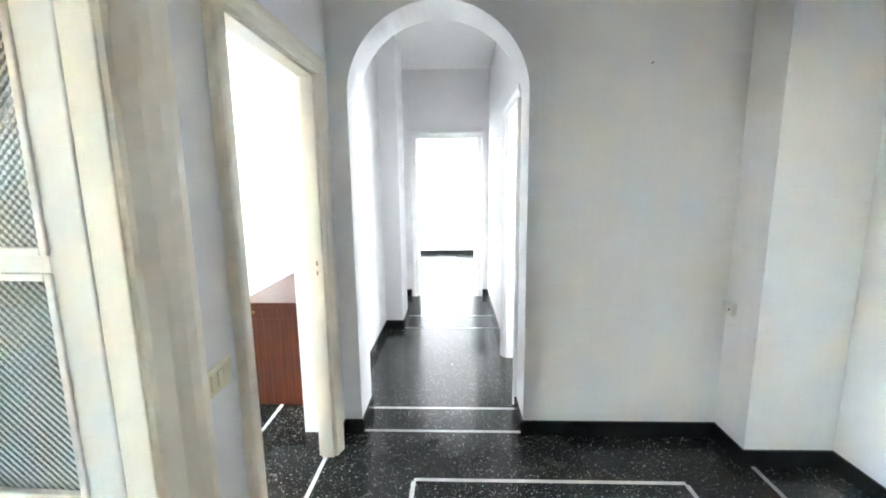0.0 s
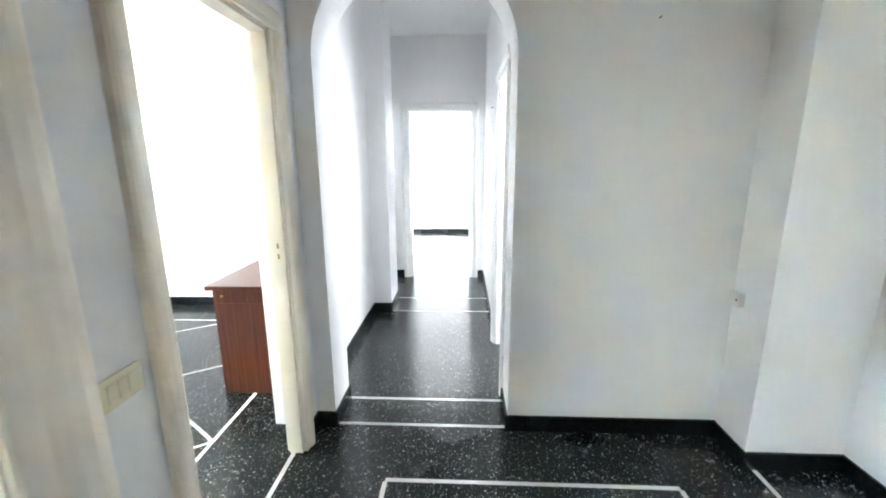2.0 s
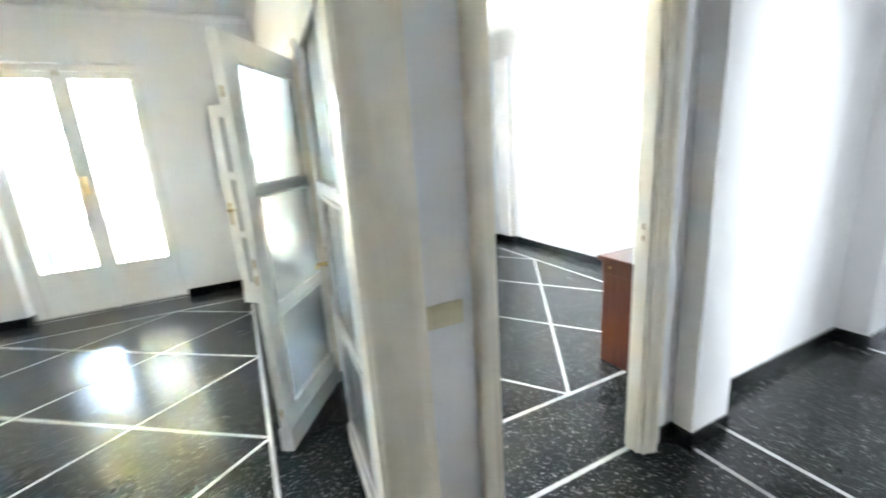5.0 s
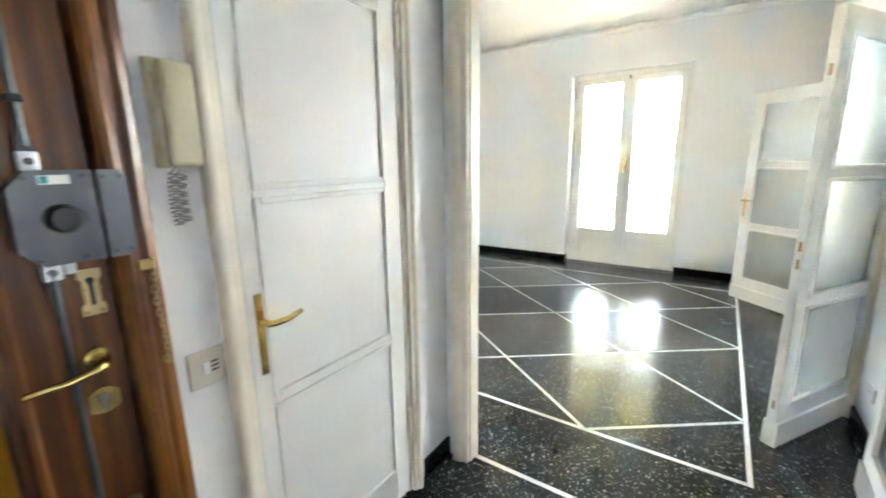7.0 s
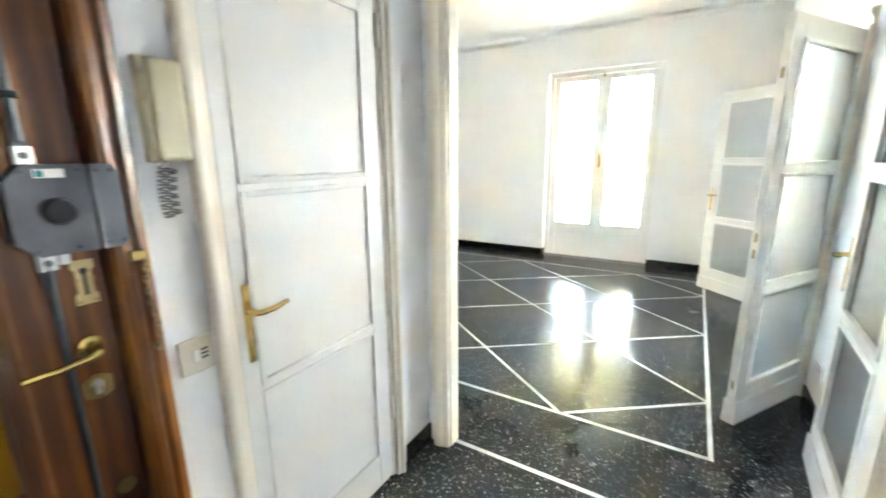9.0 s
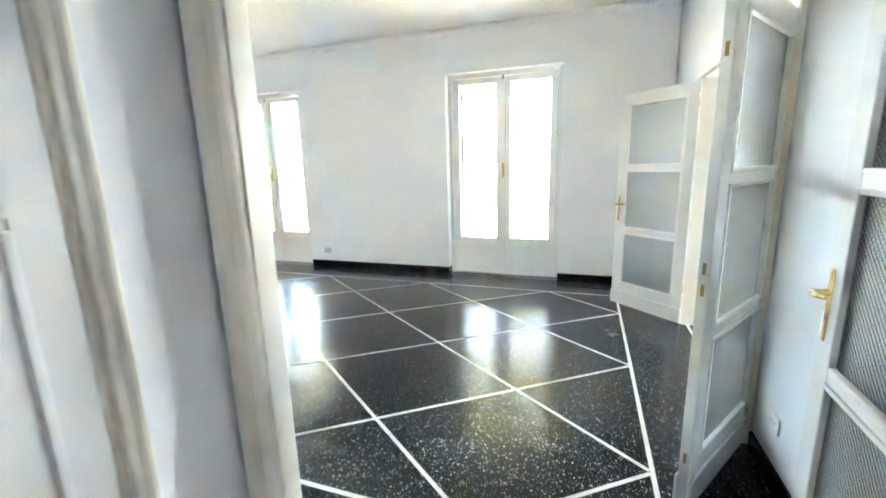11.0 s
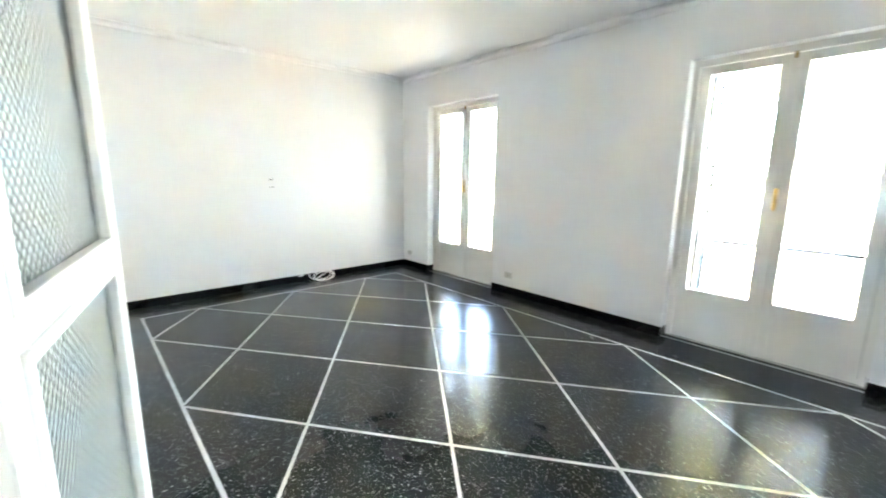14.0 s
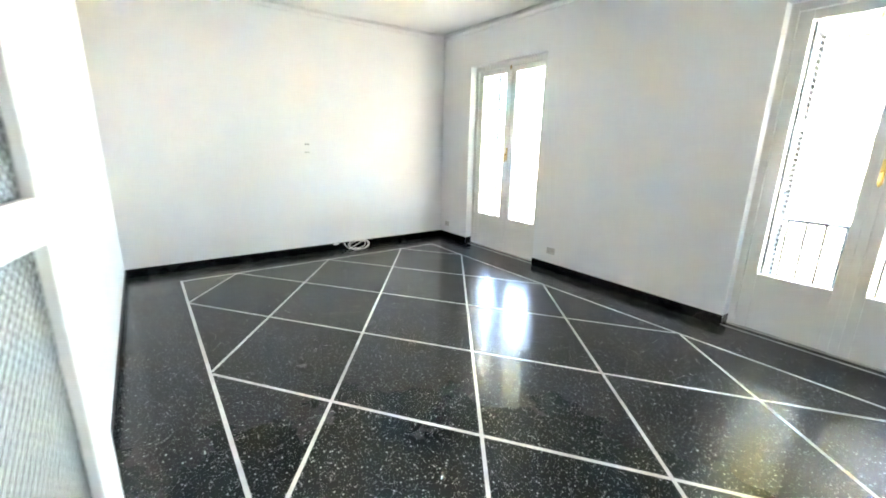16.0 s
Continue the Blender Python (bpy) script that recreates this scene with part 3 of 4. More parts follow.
def railing(y0, y1):
    root = thing("balcony_railing", pose(WXO - 0.32, 0, 0), "green painted iron railing outside the window", "railing", "window railings")
    part("top_rail", B(-0.02, 0.02, y0 - 0.15, y1 + 0.15, 0.85, 0.875, bevel=0.003), IRON, root)
    part("bottom_rail", B(-0.012, 0.012, y0 - 0.15, y1 + 0.15, 0.08, 0.10, bevel=0.003), IRON, root)
    n = int((y1 - y0 + 0.3) / 0.125)
    me = finish(rod(bmesh.new(), (0, 0, 0.0), (0, 0, 0.85), 0.012, 8), "bar", IRON)
    for k in range(n + 1):
        ob = new("bar", me)
        ob.parent = root
        ob.location = (0, y0 - 0.15 + (y1 - y0 + 0.3) * k / n, 0)
    part("slab", B(-0.06, 0.32, y0 - 0.2, y1 + 0.2, -0.12, -0.002), STONE, root, "pale stone balcony slab")
    return root


railing(*WA)
railing(*WB)
railing(*WC)

# ---- garden ----
bm = bmesh.new()
GX = [-4.6, -7, -9, -12, -16, -22, -30, -45, -80, -200, -900]
GZ = [-0.6, -0.6, -0.6, -0.5, -0.2, 0.3, 1.0, 2.0, 3.0, 4.0, 5.0]
ys = [-900, -200, -80, -40, -25, -15, -8, -3, 2, 8, 15, 25, 40, 80, 200, 900]
grid = [[bm.verts.new((x, y, z + 0.12 * math.sin(1.7 * x + 0.9 * y))) for y in ys] for x, z in zip(GX, GZ)]
for ra, rb in zip(grid, grid[1:]):
    for j in range(len(ys) - 1):
        bm.faces.new((ra[j], ra[j + 1], rb[j + 1], rb[j]))
back = [[bm.verts.new((x, y, -0.6)) for y in ys] for x in (-4.6, 900)]
for j in range(len(ys) - 1):
    bm.faces.new((back[0][j], back[0][j + 1], back[1][j + 1], back[1][j]))
solid("ground", bm, SOIL, "pale dry garden ground", "ground", "structure")


def leaves(bm, c, r, n, size):
    """Small bent leaves scattered through an uneven clump."""
    for _ in range(n):
        d = Vector((random.gauss(0, 1), random.gauss(0, 1), random.gauss(0, 0.8)))
        p = Vector(c) + d.normalized() * r * random.random() ** 0.45
        a = Vector((random.gauss(0, 1), random.gauss(0, 1), random.gauss(0, 1))).normalized()
        b = a.orthogonal().normalized()
        k = size * random.uniform(0.6, 1.3)
        v = [bm.verts.new(p + q) for q in (-a * k, b * k * 0.45 + Vector((0, 0, k * 0.15)), a * k, -b * k * 0.45 + Vector((0, 0, k * 0.15)))]
        bm.faces.new(v)


def tree(x, y, z, h, crown, label, n=5, trunk=0.24, dense=240):
    root = thing("tree", pose(x, y, z), label, "tree", "garden trees")
    bm = bmesh.new()
    lean = random.uniform(-0.4, 0.4)
    tube(bm, [(0, 0, -0.4), (0.05, 0.02, h * 0.15), (lean * 0.3, 0.1, h * 0.4), (lean * 0.7, 0.15, h * 0.7), (lean, 0.1, h)], [trunk * 1.35, trunk, trunk * 0.85, trunk * 0.6, trunk * 0.2], 12)
    tips = []
    for k in range(n):
        q = 2 * math.pi * k / n + random.uniform(-0.4, 0.4)
        z0 = h * random.uniform(0.35, 0.75)
        rr = crown * random.uniform(0.55, 1.0)
        tip = (rr * math.cos(q), rr * math.sin(q), z0 + h * random.uniform(0.08, 0.3))
        tube(bm, [(lean * z0 / h, 0.1, z0), (tip[0] * 0.5, tip[1] * 0.5, z0 + (tip[2] - z0) * 0.65), tip], [trunk * 0.4, trunk * 0.25, trunk * 0.08], 7)
        tips.append(tip)
    part("trunk", bm, BARK, root, smooth=True)
    bm = bmesh.new()
    for tip in tips + [(lean, 0.1, h)]:
        for _ in range(4):
            c = [tip[i] + random.gauss(0, crown * 0.22) for i in range(3)]
            leaves(bm, c, crown * random.uniform(0.24, 0.42), dense, 0.15)
    part("crown", bm, LEAF, root)
    return root


tree(-15.5, -6.2, -0.3, 9, 3.2, "tall garden tree with a thick brown trunk", trunk=0.42, n=7)
tree(-19, -1.5, 0.0, 8, 3.0, "leafy garden tree behind the balcony")
tree(-10.5, -5.2, -0.6, 9, 3.4, "tall leafy tree close to the balcony", trunk=0.2, n=11, dense=280)
tree(-11, 0.9, -0.6, 9.5, 3.6, "tall leafy tree close to the balcony", trunk=0.22, n=11, dense=280)
tree(-11.5, 6.5, -0.6, 9, 3.4, "tall leafy tree close to the house", trunk=0.22, n=10, dense=280)
tree(-22, -12, 0.2, 10, 3.6, "leafy garden tree on the slope")
tree(-24, 4.5, 0.4, 10, 3.6, "leafy garden tree on the slope")
tree(-18, 9, 0.0, 8, 3.0, "leafy garden tree beside the house")
tree(-27, -22, 0.8, 11, 4.0, "leafy garden tree on the slope")
for x, y, ln in ((-20, -9.5, 4.5), (-24, -3, 4.0), (-21, 2.5, 4.5), (-25, -16, 5.0), (-26, 9, 5.0)):
    bm = bmesh.new()
    for k in range(16):
        leaves(bm, (random.gauss(0, 0.5), random.uniform(-ln, ln), random.uniform(0.4, 1.5)), random.uniform(0.5, 0.9), 200, 0.09)
    ob = solid("shrub", bm, LEAF_DRY, "loose green garden shrub", "shrub", "stuff")
    ob.location = (x, y, 0.1 + (-x - 16) * 0.09)


# ---- entrance door ----
def keyed_screw(bm, x, y, z, r=0.004):
    rod(bm, (x, y, z), (x, y + 0.004, z), r, 8)


def entrance_door():
    root = thing("door_6", pose(0.008, YC - 0.02, 0), "closed varnished wooden entrance door with mustard padded panels and heavy locks", "entrance door", "", "structure")
    d0, d1, top = 1.185, 2.06, 2.06
    y = 0.0
    # frame
    prof = [(0, -0.05), (0, 0.03), (0.006, 0.04), (0.022, 0.046), (0.034, 0.04), (0.042, 0.046), (0.056, 0.05), (0.066, 0.044), (0.072, 0.03), (0.072, -0.05)]
    part("frame_post", prism(bmesh.new(), prof, lambda u, v, z: (1.105 + u, v, z), 0, top + 0.09), WALNUT, root)
    part("frame_post", prism(bmesh.new(), prof, lambda u, v, z: (d1 + 0.08 - u, v, z), 0, top + 0.09), WALNUT, root)
    part("frame_head", prism(bmesh.new(), prof, lambda u, v, x: (x, v, top + 0.09 - u), 1.177, d1 + 0.008), WALNUT, root)
    # backing board added so that the gap beside the leaf stays dark
    part("gap_backing", B(1.14, 1.26, -0.085, -0.047, 0, top), WALNUT, root)
    # leaf
    part("stile", B(d0, 1.335, y - 0.045, y, 0.01, top, bevel=0.003), WALNUT, root)
    part("stile", B(d1 - 0.15, d1, y - 0.045, y, 0.01, top, bevel=0.003), WALNUT, root)
    rails = ((0.01, 0.14), (0.665, 0.735), (1.285, 1.34), (1.95, top))
    for z0, z1 in rails:
        part("rail", B(1.335, d1 - 0.15, y - 0.045, y - 0.002, z0, z1, bevel=0.003), WALNUT, root)
    mo = [(0, 0), (0, 0.010), (0.008, 0.020), (0.018, 0.023), (0.026, 0.016), (0.034, 0.013), (0.042, -0.006), (0.042, -0.02), (0, -0.02)]
    for (_, z0), (z1, _) in zip(rails, rails[1:]):
        bm = bmesh.new()
        a, b = 1.333, d1 - 0.148
        prism(bm, mo, lambda u, v, z: (a + u, y + v, z), z0 + 0.002, z1 - 0.002)
        prism(bm, mo, lambda u, v, z: (b - u, y + v, z), z0 + 0.002, z1 - 0.002)
        prism(bm, mo, lambda u, v, x: (x, y + v - 0.0015, z0 + u), a + 0.004, b - 0.004)
        prism(bm, mo, lambda u, v, x: (x, y + v - 0.0015, z1 - u), a + 0.004, b - 0.004)
        part("panel_moulding", bm, WALNUT, root)
        bm = bmesh.new()
        xs, zs = [a + 0.03 + (b - a - 0.06) * k / 10 for k in range(11)], [z0 + 0.03 + (z1 - z0 - 0.06) * k / 8 for k in range(9)]
        vs = [[bm.verts.new((x, y - 0.012 + 0.010 * min(1, 3.2 * min(i, 10 - i) / 10) * min(1, 3.2 * min(j, 8 - j) / 8), z)) for j, z in enumerate(zs)] for i, x in enumerate(xs)]
        for i in range(10):
            for j in range(8):
                bm.faces.new((vs[i][j], vs[i + 1][j], vs[i + 1][j + 1], vs[i][j + 1]))
        part("padded_panel", bm, PADDING, root, "mustard leatherette padding", smooth=True)
    studs = bmesh.new()
    bmesh.ops.create_uvsphere(studs, u_segments=12, v_segments=8, radius=0.016, matrix=Matrix.Translation((1.44, y - 0.004, 0.95)) @ Matrix.Diagonal((1, 0.45, 1, 1)))
    part("button", studs, PADDING, root, "covered upholstery button", smooth=True)
    # surface lock with rods
    oct_ = [(1.312, 1.265), (1.312, 1.372), (1.284, 1.402), (1.194, 1.402), (1.194, 1.236), (1.284, 1.236)]
    lock = part("lock_case", prism(bmesh.new(), oct_, lambda u, v, t: (u, t, v), y + 0.0, y + 0.046), STEEL, root, "dark grey steel lock case")
    keep = [(1.190, 1.236), (1.190, 1.402), (1.156, 1.402), (1.144, 1.388), (1.144, 1.25), (1.156, 1.236)]
    part("lock_keep", prism(bmesh.new(), keep, lambda u, v, t: (u, t, v), y + 0.026, y + 0.05), STEEL, root, "dark grey steel lock keep")
    bm = bmesh.new()
    rod(bm, (1.248, y + 0.046, 1.318), (1.248, y + 0.058, 1.318), 0.026, 28)
    rod(bm, (1.248, y + 0.058, 1.318), (1.248, y + 0.070, 1.318), 0.024, 28, 0.02)
    part("knob", bm, BLACK, lock, "black turning knob", smooth=False)
    bm = bmesh.new()
    for sx, sz in ((1.288, 1.39), (1.21, 1.392), (1.225, 1.246), (1.287, 1.248), (1.18, 1.39), (1.155, 1.39), (1.18, 1.248), (1.155, 1.248)):
        keyed_screw(bm, sx, y + (0.045 if sx > 1.19 else 0.049), sz)
    part("screw", bm, ROD, lock)
    part("sticker", B(1.228, 1.27, y + 0.0460, y + 0.0466, 1.378, 1.394), WHITE_PLASTIC, lock, "small white sticker")
    part("sticker_mark", B(1.257, 1.268, y + 0.0466, y + 0.0470, 1.380, 1.392), STICKER, lock, "blue and green mark")
    for z0, z1, zt in ((1.41, top + 0.02, 1.402), (0.03, 1.226, 1.236)):
        bm = bmesh.new()
        hw = 0.0065
        box(bm, 1.272 - hw, 1.272 + hw, y + 0.008, y + 0.02, min(z0, z1) + 0.03, max(z0, z1) - 0.0, bevel=0.004)
        box(bm, 1.272 - 0.002, 1.272 + 0.002, y + 0.018, y + 0.023, min(z0, z1) + 0.04, max(z0, z1) - 0.01)
        sgn = 1 if z0 > 1.3 else -1
        zp = zt + sgn * 0.03
        prism(bm, [(1.260, zp), (1.284, zp), (1.2785, zp + sgn * 0.05), (1.2655, zp + sgn * 0.05)], lambda u, v, q: (u, q, v), y + 0.008, y + 0.018)
        part("bolt_rod", bm, ROD, root, "grey steel bolt rod")
        lo, hi = sorted((zt, zt + sgn * 0.032))
        clip_plate = part("rod_clip", box(bmesh.new(), 1.257, 1.285, y + 0.006, y + 0.022, lo, hi, bevel=0.002), CHROME, root, "bright zinc clip")
        part("bolt", rod(bmesh.new(), (1.271, y + 0.021, (lo + hi) / 2), (1.271, y + 0.028, (lo + hi) / 2), 0.007, 6), ROD, clip_plate, "dark hexagonal bolt")
    part("rod_clip", box(bmesh.new(), 1.237, 1.254, y + 0.004, y + 0.022, 1.212, 1.236, bevel=0.002), CHROME, root, "bright zinc clip")
    part("rod_guide", box(bmesh.new(), 1.260, 1.284, y, y + 0.027, 1.515, 1.528, bevel=0.003), SHUTTER, root, "dark guide ring")
    # key plates and handle
    bm = prism(bmesh.new(), [(1.199, 1.212), (1.237, 1.212), (1.237, 1.196), (1.231, 1.19), (1.231, 1.145), (1.237, 1.139), (1.237, 1.12), (1.199, 1.12), (1.199, 1.139), (1.205, 1.145), (1.205, 1.19), (1.199, 1.196)], lambda u, v, t: (u, t, v), y, y + 0.005)
    kp = part("key_plate", bm, BRASS_SATIN, root, "satin brass key plate")
    bm = bmesh.new()
    rod(bm, (1.218, y + 0.004, 1.19), (1.218, y + 0.006, 1.19), 0.007, 14)
    box(bm, 1.2145, 1.2215, y + 0.004, y + 0.0058, 1.14, 1.188)
    part("keyhole", bm, SLOT, kp)
    bm = bmesh.new()
    for sx in (1.205, 1.231):
        for sz in (1.173, 1.127):
            keyed_screw(bm, sx, y + 0.004, sz, 0.0035)
    part("screw", bm, OLD_BRASS, kp)
    bm = bmesh.new()
    rod(bm, (1.230, y, 1.029), (1.230, y + 0.008, 1.029), 0.024, 28)
    rod(bm, (1.230, y + 0.008, 1.029), (1.230, y + 0.012, 1.029), 0.022, 28, 0.014)
    rose = part("handle_rose", bm, BRASS, root, "polished brass rose")
    bm = tube(bmesh.new(), [(1.230, y + 0.01, 1.029), (1.230, y + 0.04, 1.029), (1.235, y + 0.05, 1.028), (1.250, y + 0.054, 1.024), (1.294, y + 0.055, 1.019), (1.349, y + 0.052, 1.019)], [0.013, 0.011, 0.011, 0.009, 0.0075, 0.0065], 12)
    part("handle", bm, BRASS, rose, "polished brass lever", smooth=True)
    bm = prism(bmesh.new(), [(1.205, 0.920), (1.205, 0.954), (1.218, 0.964), (1.236, 0.968), (1.258, 0.956), (1.258, 0.920), (1.240, 0.912), (1.222, 0.912)], lambda u, v, t: (u, t, v), y, y + 0.006)
    cp = part("cylinder_plate", bm, BRASS, root, "polished brass cylinder plate")
    bm = rod(bmesh.new(), (1.233, y + 0.006, 0.946), (1.233, y + 0.012, 0.946), 0.009, 18)
    box(bm, 1.2285, 1.2375, y + 0.006, y + 0.0115, 0.922, 0.944, bevel=0.002)
    part("cylinder", bm, CHROME, cp, "bright steel cylinder")
    bm = rod(bmesh.new(), (1.219, y, 0.68), (1.219, y + 0.006, 0.68), 0.018, 22)
    rod(bm, (1.219, y + 0.006, 0.68), (1.219, y + 0.009, 0.68), 0.009, 14)
    part("lower_escutcheon", bm, OLD_BRASS, root, "aged brass escutcheon")
    # chain on the frame
    part("chain_bracket", box(bmesh.new(), 1.122, 1.152, y + 0.048, y + 0.058, 1.200, 1.222, bevel=0.003), OLD_BRASS, root, "aged brass chain bracket")
    links = bmesh.new()
    for k in range(15):
        c = Vector((1.128 + 0.004 * math.sin(k * 0.4), y + 0.060, 1.196 - k * 0.0128))
        a = Vector((1, 0, 0)) if k % 2 else Vector((0.4, 0.9, 0))
        tube(links, [c + a * 0.0052 * math.cos(q) + Vector((0, 0, 0.0095 * math.sin(q))) for q in (2 * math.pi * j / 10 for j in range(11))], 0.0017, 5)
    part("door_chain", links, OLD_BRASS, root, "aged brass door chain", smooth=True)
    part("chain_end", rod(bmesh.new(), (1.128, y + 0.050, 1.0), (1.128, y + 0.066, 1.0), 0.008, 12), OLD_BRASS, root)
    return root


STICKER = painted("blue_green_print", (0.02, 0.16, 0.42), (0.06, 0.42, 0.22), 0.4, 90, 0.0001, 0.05, 60)
BRASS_SATIN = metal("satin_brass", (0.62, 0.46, 0.24), 0.45)
entrance_door()


# ---- intercom, switches, sockets ----
def intercom():
    root = thing("intercom", pose(1.046, YC, 1.402), "aged ivory wall intercom with handset and coiled grey cord", "intercom")
    part("base", B(-0.040, 0.042, 0, 0.022, 0.0, 0.218, bevel=0.004), IVORY, root)
    bm = box(bmesh.new(), -0.039, 0.028, 0.021, 0.046, 0.003, 0.215, bevel=0.009)
    part("cradle", box(bmesh.new(), 0.030, 0.040, 0.020, 0.032, 0.03, 0.18, bevel=0.003), IVORY, root)
    part("handset", bm, IVORY, root, "ivory plastic handset")
    part("call_button", box(bmesh.new(), 0.030, 0.039, 0.020, 0.025, 0.19, 0.203, bevel=0.002), WHITE_PLASTIC, root)
    bm = bmesh.new()
    pts = []
    for k in range(0, 241):
        f = k / 240
        down = f < 0.5
        g = f * 2 if down else (1 - f) * 2
        cz = -0.012 - 0.108 * g
        cx = 0.006 + (-0.007 if down else 0.011) + 0.005 * math.sin(g * 3)
        q = f * 2 * math.pi * 24
        pts.append((cx + 0.009 * math.cos(q), 0.018 + 0.009 * math.sin(q), cz - 0.002 * math.sin(q * 0.5)))
    tube(bm, [(0.003, 0.016, 0.004)] + pts + [(0.012, 0.03, 0.004)], 0.0019, 5)
    part("coiled_cord", bm, GREY_PLASTIC, root, "coiled grey cord", smooth=True)
    return root


intercom()


def plate(name, m, w, h, mat, label, kind, category="switch"):
    """A wall plate seen from local +y, its base centred."""
    root = thing(name, m, label, category)
    part("cover", box(bmesh.new(), -w / 2, w / 2, 0, 0.009, -h / 2, h / 2, bevel=0.003), mat, root)
    if kind == "switches":
        for k in (-1, 0, 1):
            x = k * w * 0.24
            if k >= 0:
                part("rocker", box(bmesh.new(), x - w * 0.095, x + w * 0.095, 0.008, 0.014, -h * 0.3, h * 0.3, bevel=0.002), mat, root)
            else:
                part("blank", box(bmesh.new(), x - w * 0.095, x + w * 0.095, 0.008, 0.0105, -h * 0.3, h * 0.3, bevel=0.001), mat, root)
    elif kind == "one":
        part("rocker", box(bmesh.new(), -0.004, 0.012, 0.008, 0.013, -0.015, 0.016, bevel=0.002), WHITE_PLASTIC, root)
        bm = bmesh.new()
        for i in range(2):
            for j in range(3):
                box(bm, -0.026 + i * 0.009, -0.019 + i * 0.009, 0.009, 0.0096, -0.013 + j * 0.011, -0.007 + j * 0.011)
        part("slot", bm, SLOT, root)
    else:
        bm = bmesh.new()
        for x in (-0.3, 0.0, 0.3):
            rod(bm, (x * w * 0.6, 0.009, 0), (x * w * 0.6, 0.0096, 0), 0.0032, 10)
        part("socket_hole", bm, SLOT, root)
    return root


BEIGE_PLASTIC = painted("pale_beige_plastic", (0.60, 0.55, 0.45), (0.66, 0.61, 0.51), 0.4, 200, 0.0002, 0.1, 8)
plate("light_switch", pose(H1, 2.108, 0.955, 0, 0, -90), 0.13, 0.08, IVORY, "aged ivory triple light switch beside the doorway", "switches")
plate("light_switch", pose(1.047, YC, 0.93, 0, 0, 0), 0.084, 0.092, BEIGE_PLASTIC, "pale beige plastic switch plate beside the entrance door", "one")
GREY_WHITE = painted("pale_grey_plastic", (0.50, 0.49, 0.47), (0.57, 0.56, 0.54), 0.4, 200, 0.0002, 0.1, 8)
plate("wall_socket", pose(WX, -2.36, 0.238, 0, 0, -90), 0.115, 0.075, GREY_WHITE, "pale grey wall socket above the skirting", "socket", "socket")
plate("wall_socket", pose(WX, -4.44, 0.225, 0, 0, -90), 0.10, 0.075, GREY_WHITE, "pale grey wall socket in the corner", "socket", "socket")
plate("wall_socket", pose(-1.20, P0, 0.275, 0, 0, 180), 0.115, 0.075, WHITE_PLASTIC, "white wall socket behind the open door", "socket", "socket")

root = thing("telephone_socket", pose(2.19, 3.25, 0.80, 0, 0, 90), "small white surface telephone socket on the pier", "socket")
part("cover", box(bmesh.new(), -0.04, 0.04, 0, 0.03, -0.035, 0.035, bevel=0.005), WHITE_PLASTIC, root)
bm = rod(bmesh.new(), (-0.022, 0.03, 0.0), (-0.022, 0.0306, 0.0), 0.006, 12)
part("socket_hole", bm, SLOT, root)

for x, z, c in ((-2.066, 1.413, SLOT), (-2.102, 1.413, SLOT), (-2.066, 1.315, GREY_PLASTIC), (-2.102, 1.315, GREY_PLASTIC)):
    bm = rod(bmesh.new(), (x, YF, z), (x, YF + 0.004, z), 0.009, 10)
    solid("wall_plug", bm, c, "dark screw plug in the white wall", "wall plug")
solid("nail", rod(bmesh.new(), (1.693, YA, 2.09), (1.693, YA - 0.018, 2.093), 0.003, 8), STEEL, "small steel nail in the white wall", "nail")
solid("nail", rod(bmesh.new(), (1.09, 5.1, 1.93), (1.073, 5.1, 1.935), 0.004, 8), STEEL, "small steel hook in the corridor wall", "nail")

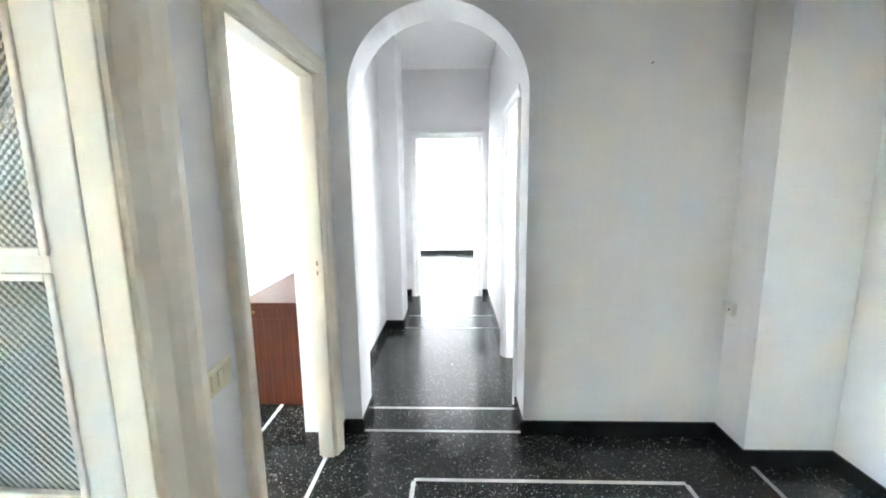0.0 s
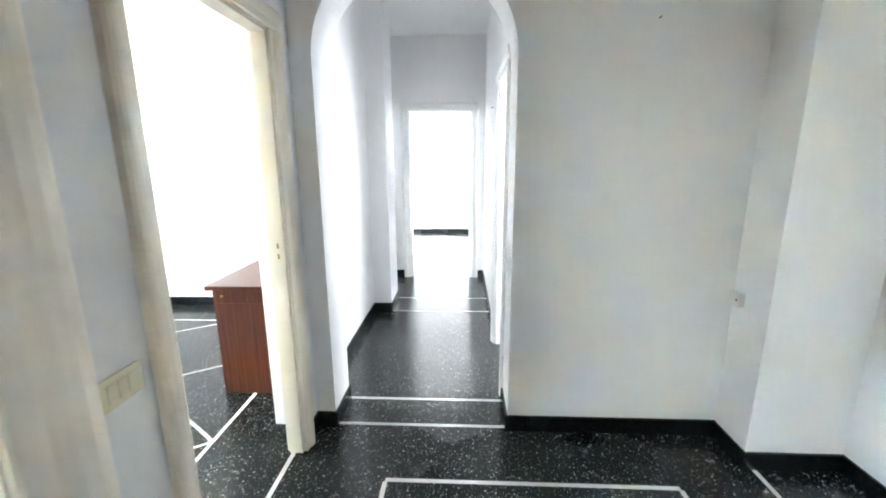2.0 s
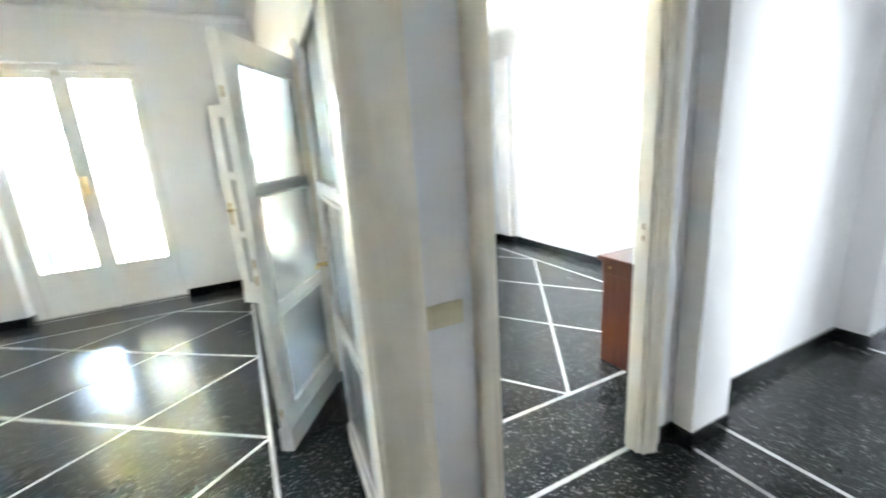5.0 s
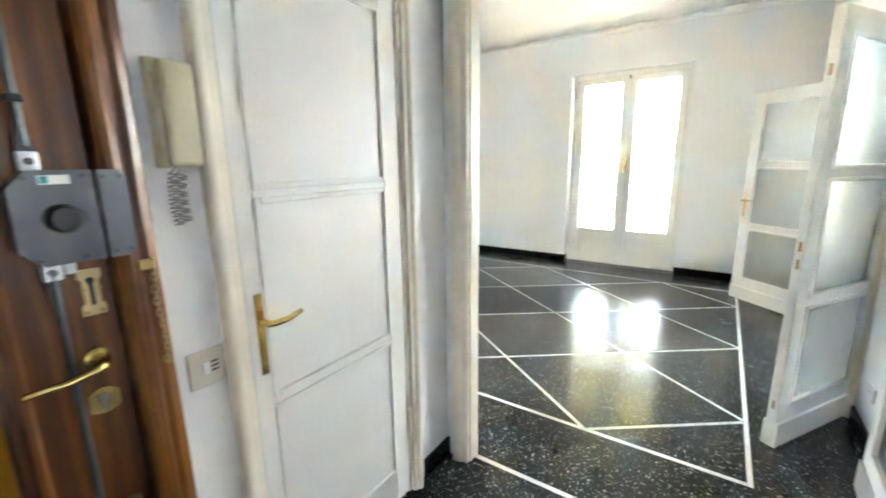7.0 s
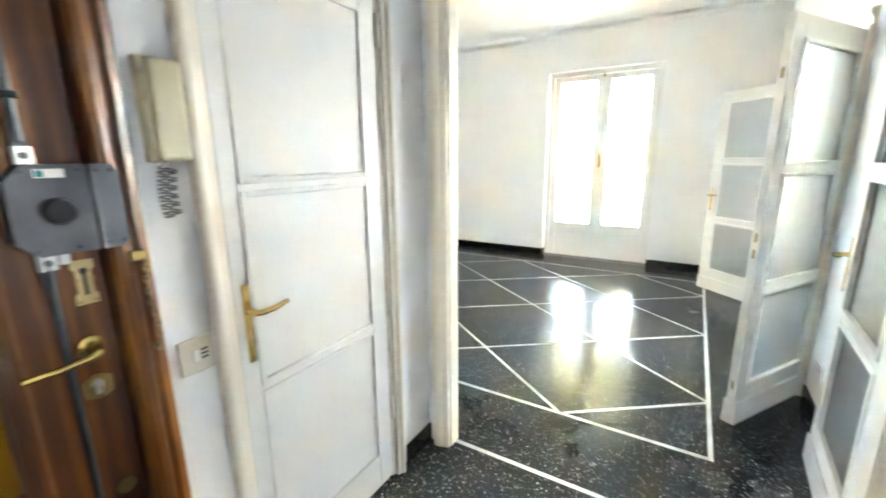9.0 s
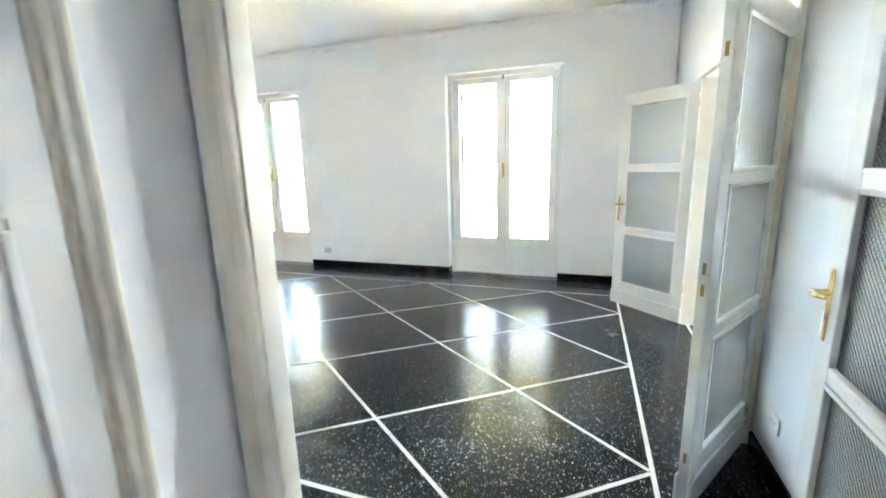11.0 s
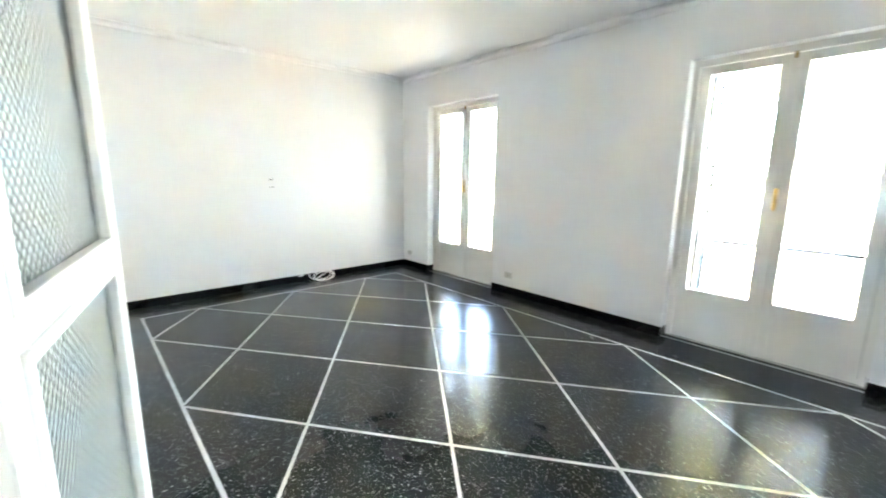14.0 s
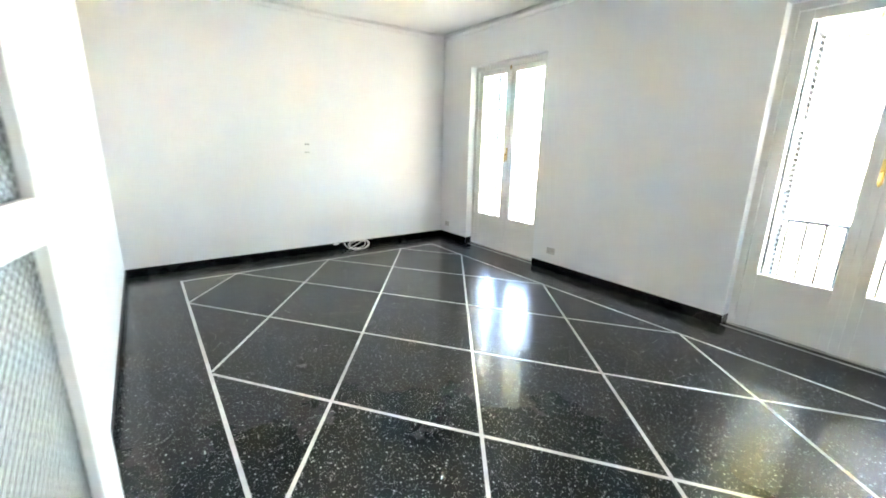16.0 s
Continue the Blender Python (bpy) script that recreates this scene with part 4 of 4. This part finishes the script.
# loose white cable by the end wall
bm = bmesh.new()
pts = []
for k in range(61):
    f = k / 60
    q = f * 2 * math.pi * 2.6
    r = 0.13 + 0.03 * math.sin(q * 0.7)
    pts.append((-2.68 + r * math.cos(q + 2.4), YF + 0.12 + 0.09 * f + 0.03 * math.sin(q * 0.5), 0.075 + r * 0.48 * math.sin(q + 2.4)))
tube(bm, [(-2.50, YF + 0.004, 0.12), (-2.50, YF + 0.03, 0.115), (-2.52, YF + 0.07, 0.05), (-2.56, YF + 0.1, 0.012)] + pts, 0.006, 7)
solid("loose_cable", bm, WHITE_PLASTIC, "loose coil of white cable on the floor by the wall", "cable", smooth=True)
solid("cable_cover", box(bmesh.new(), -2.44, -2.36, YF + ST, YF + ST + 0.012, 0.074, 0.09, bevel=0.003), WHITE_PLASTIC, "short white cable cover on the skirting", "cable cover")


# ---- desk in the second room ----
def desk(x0, x1, y0, y1):
    root = thing("desk", pose(0, 0, 0), "mahogany veneered desk with a plain wooden end panel", "desk")
    z = 0.735
    part("desktop", box(bmesh.new(), x0 - 0.03, x1, y0 - 0.03, y1, z - 0.028, z, bevel=0.004), MAHOGANY, root)
    part("apron", B(x0 + 0.004, x1 - 0.01, y0 - 0.008, y1 - 0.02, z - 0.115, z - 0.03, bevel=0.003), MAHOGANY, root)
    part("end_panel", B(x0, x1 - 0.01, y0, y0 + 0.025, 0.0, z - 0.117, bevel=0.003), MAHOGANY, root)
    part("side_panel", B(x0 + 0.002, x0 + 0.024, y0 + 0.026, y1 - 0.05, 0.06, z - 0.117, bevel=0.003), MAHOGANY, root)
    part("end_panel", B(x0, x1 - 0.01, y1 - 0.05, y1 - 0.025, 0.0, z - 0.117, bevel=0.003), MAHOGANY, root)
    part("lock", rod(bmesh.new(), (x0 + 0.06, y0 - 0.008, z - 0.07), (x0 + 0.06, y0 - 0.012, z - 0.07), 0.008, 12), OLD_BRASS, root)
    return root


desk(-0.727, -0.27, 3.607, 4.95)
# strike plates let into the doorway's far jamb and the corridor door's jamb
for x0, y0 in ((-0.035, D2[1] - 0.028), (1.133, 4.41 - 0.028)):
    for z in (1.035, 1.085):
        solid("strike_plate", B(x0, x0 + 0.009, y0 - 0.0015, y0 + 0.001, z, z + 0.024), OLD_BRASS, "small dark strike plate in the door jamb", "strike plate")
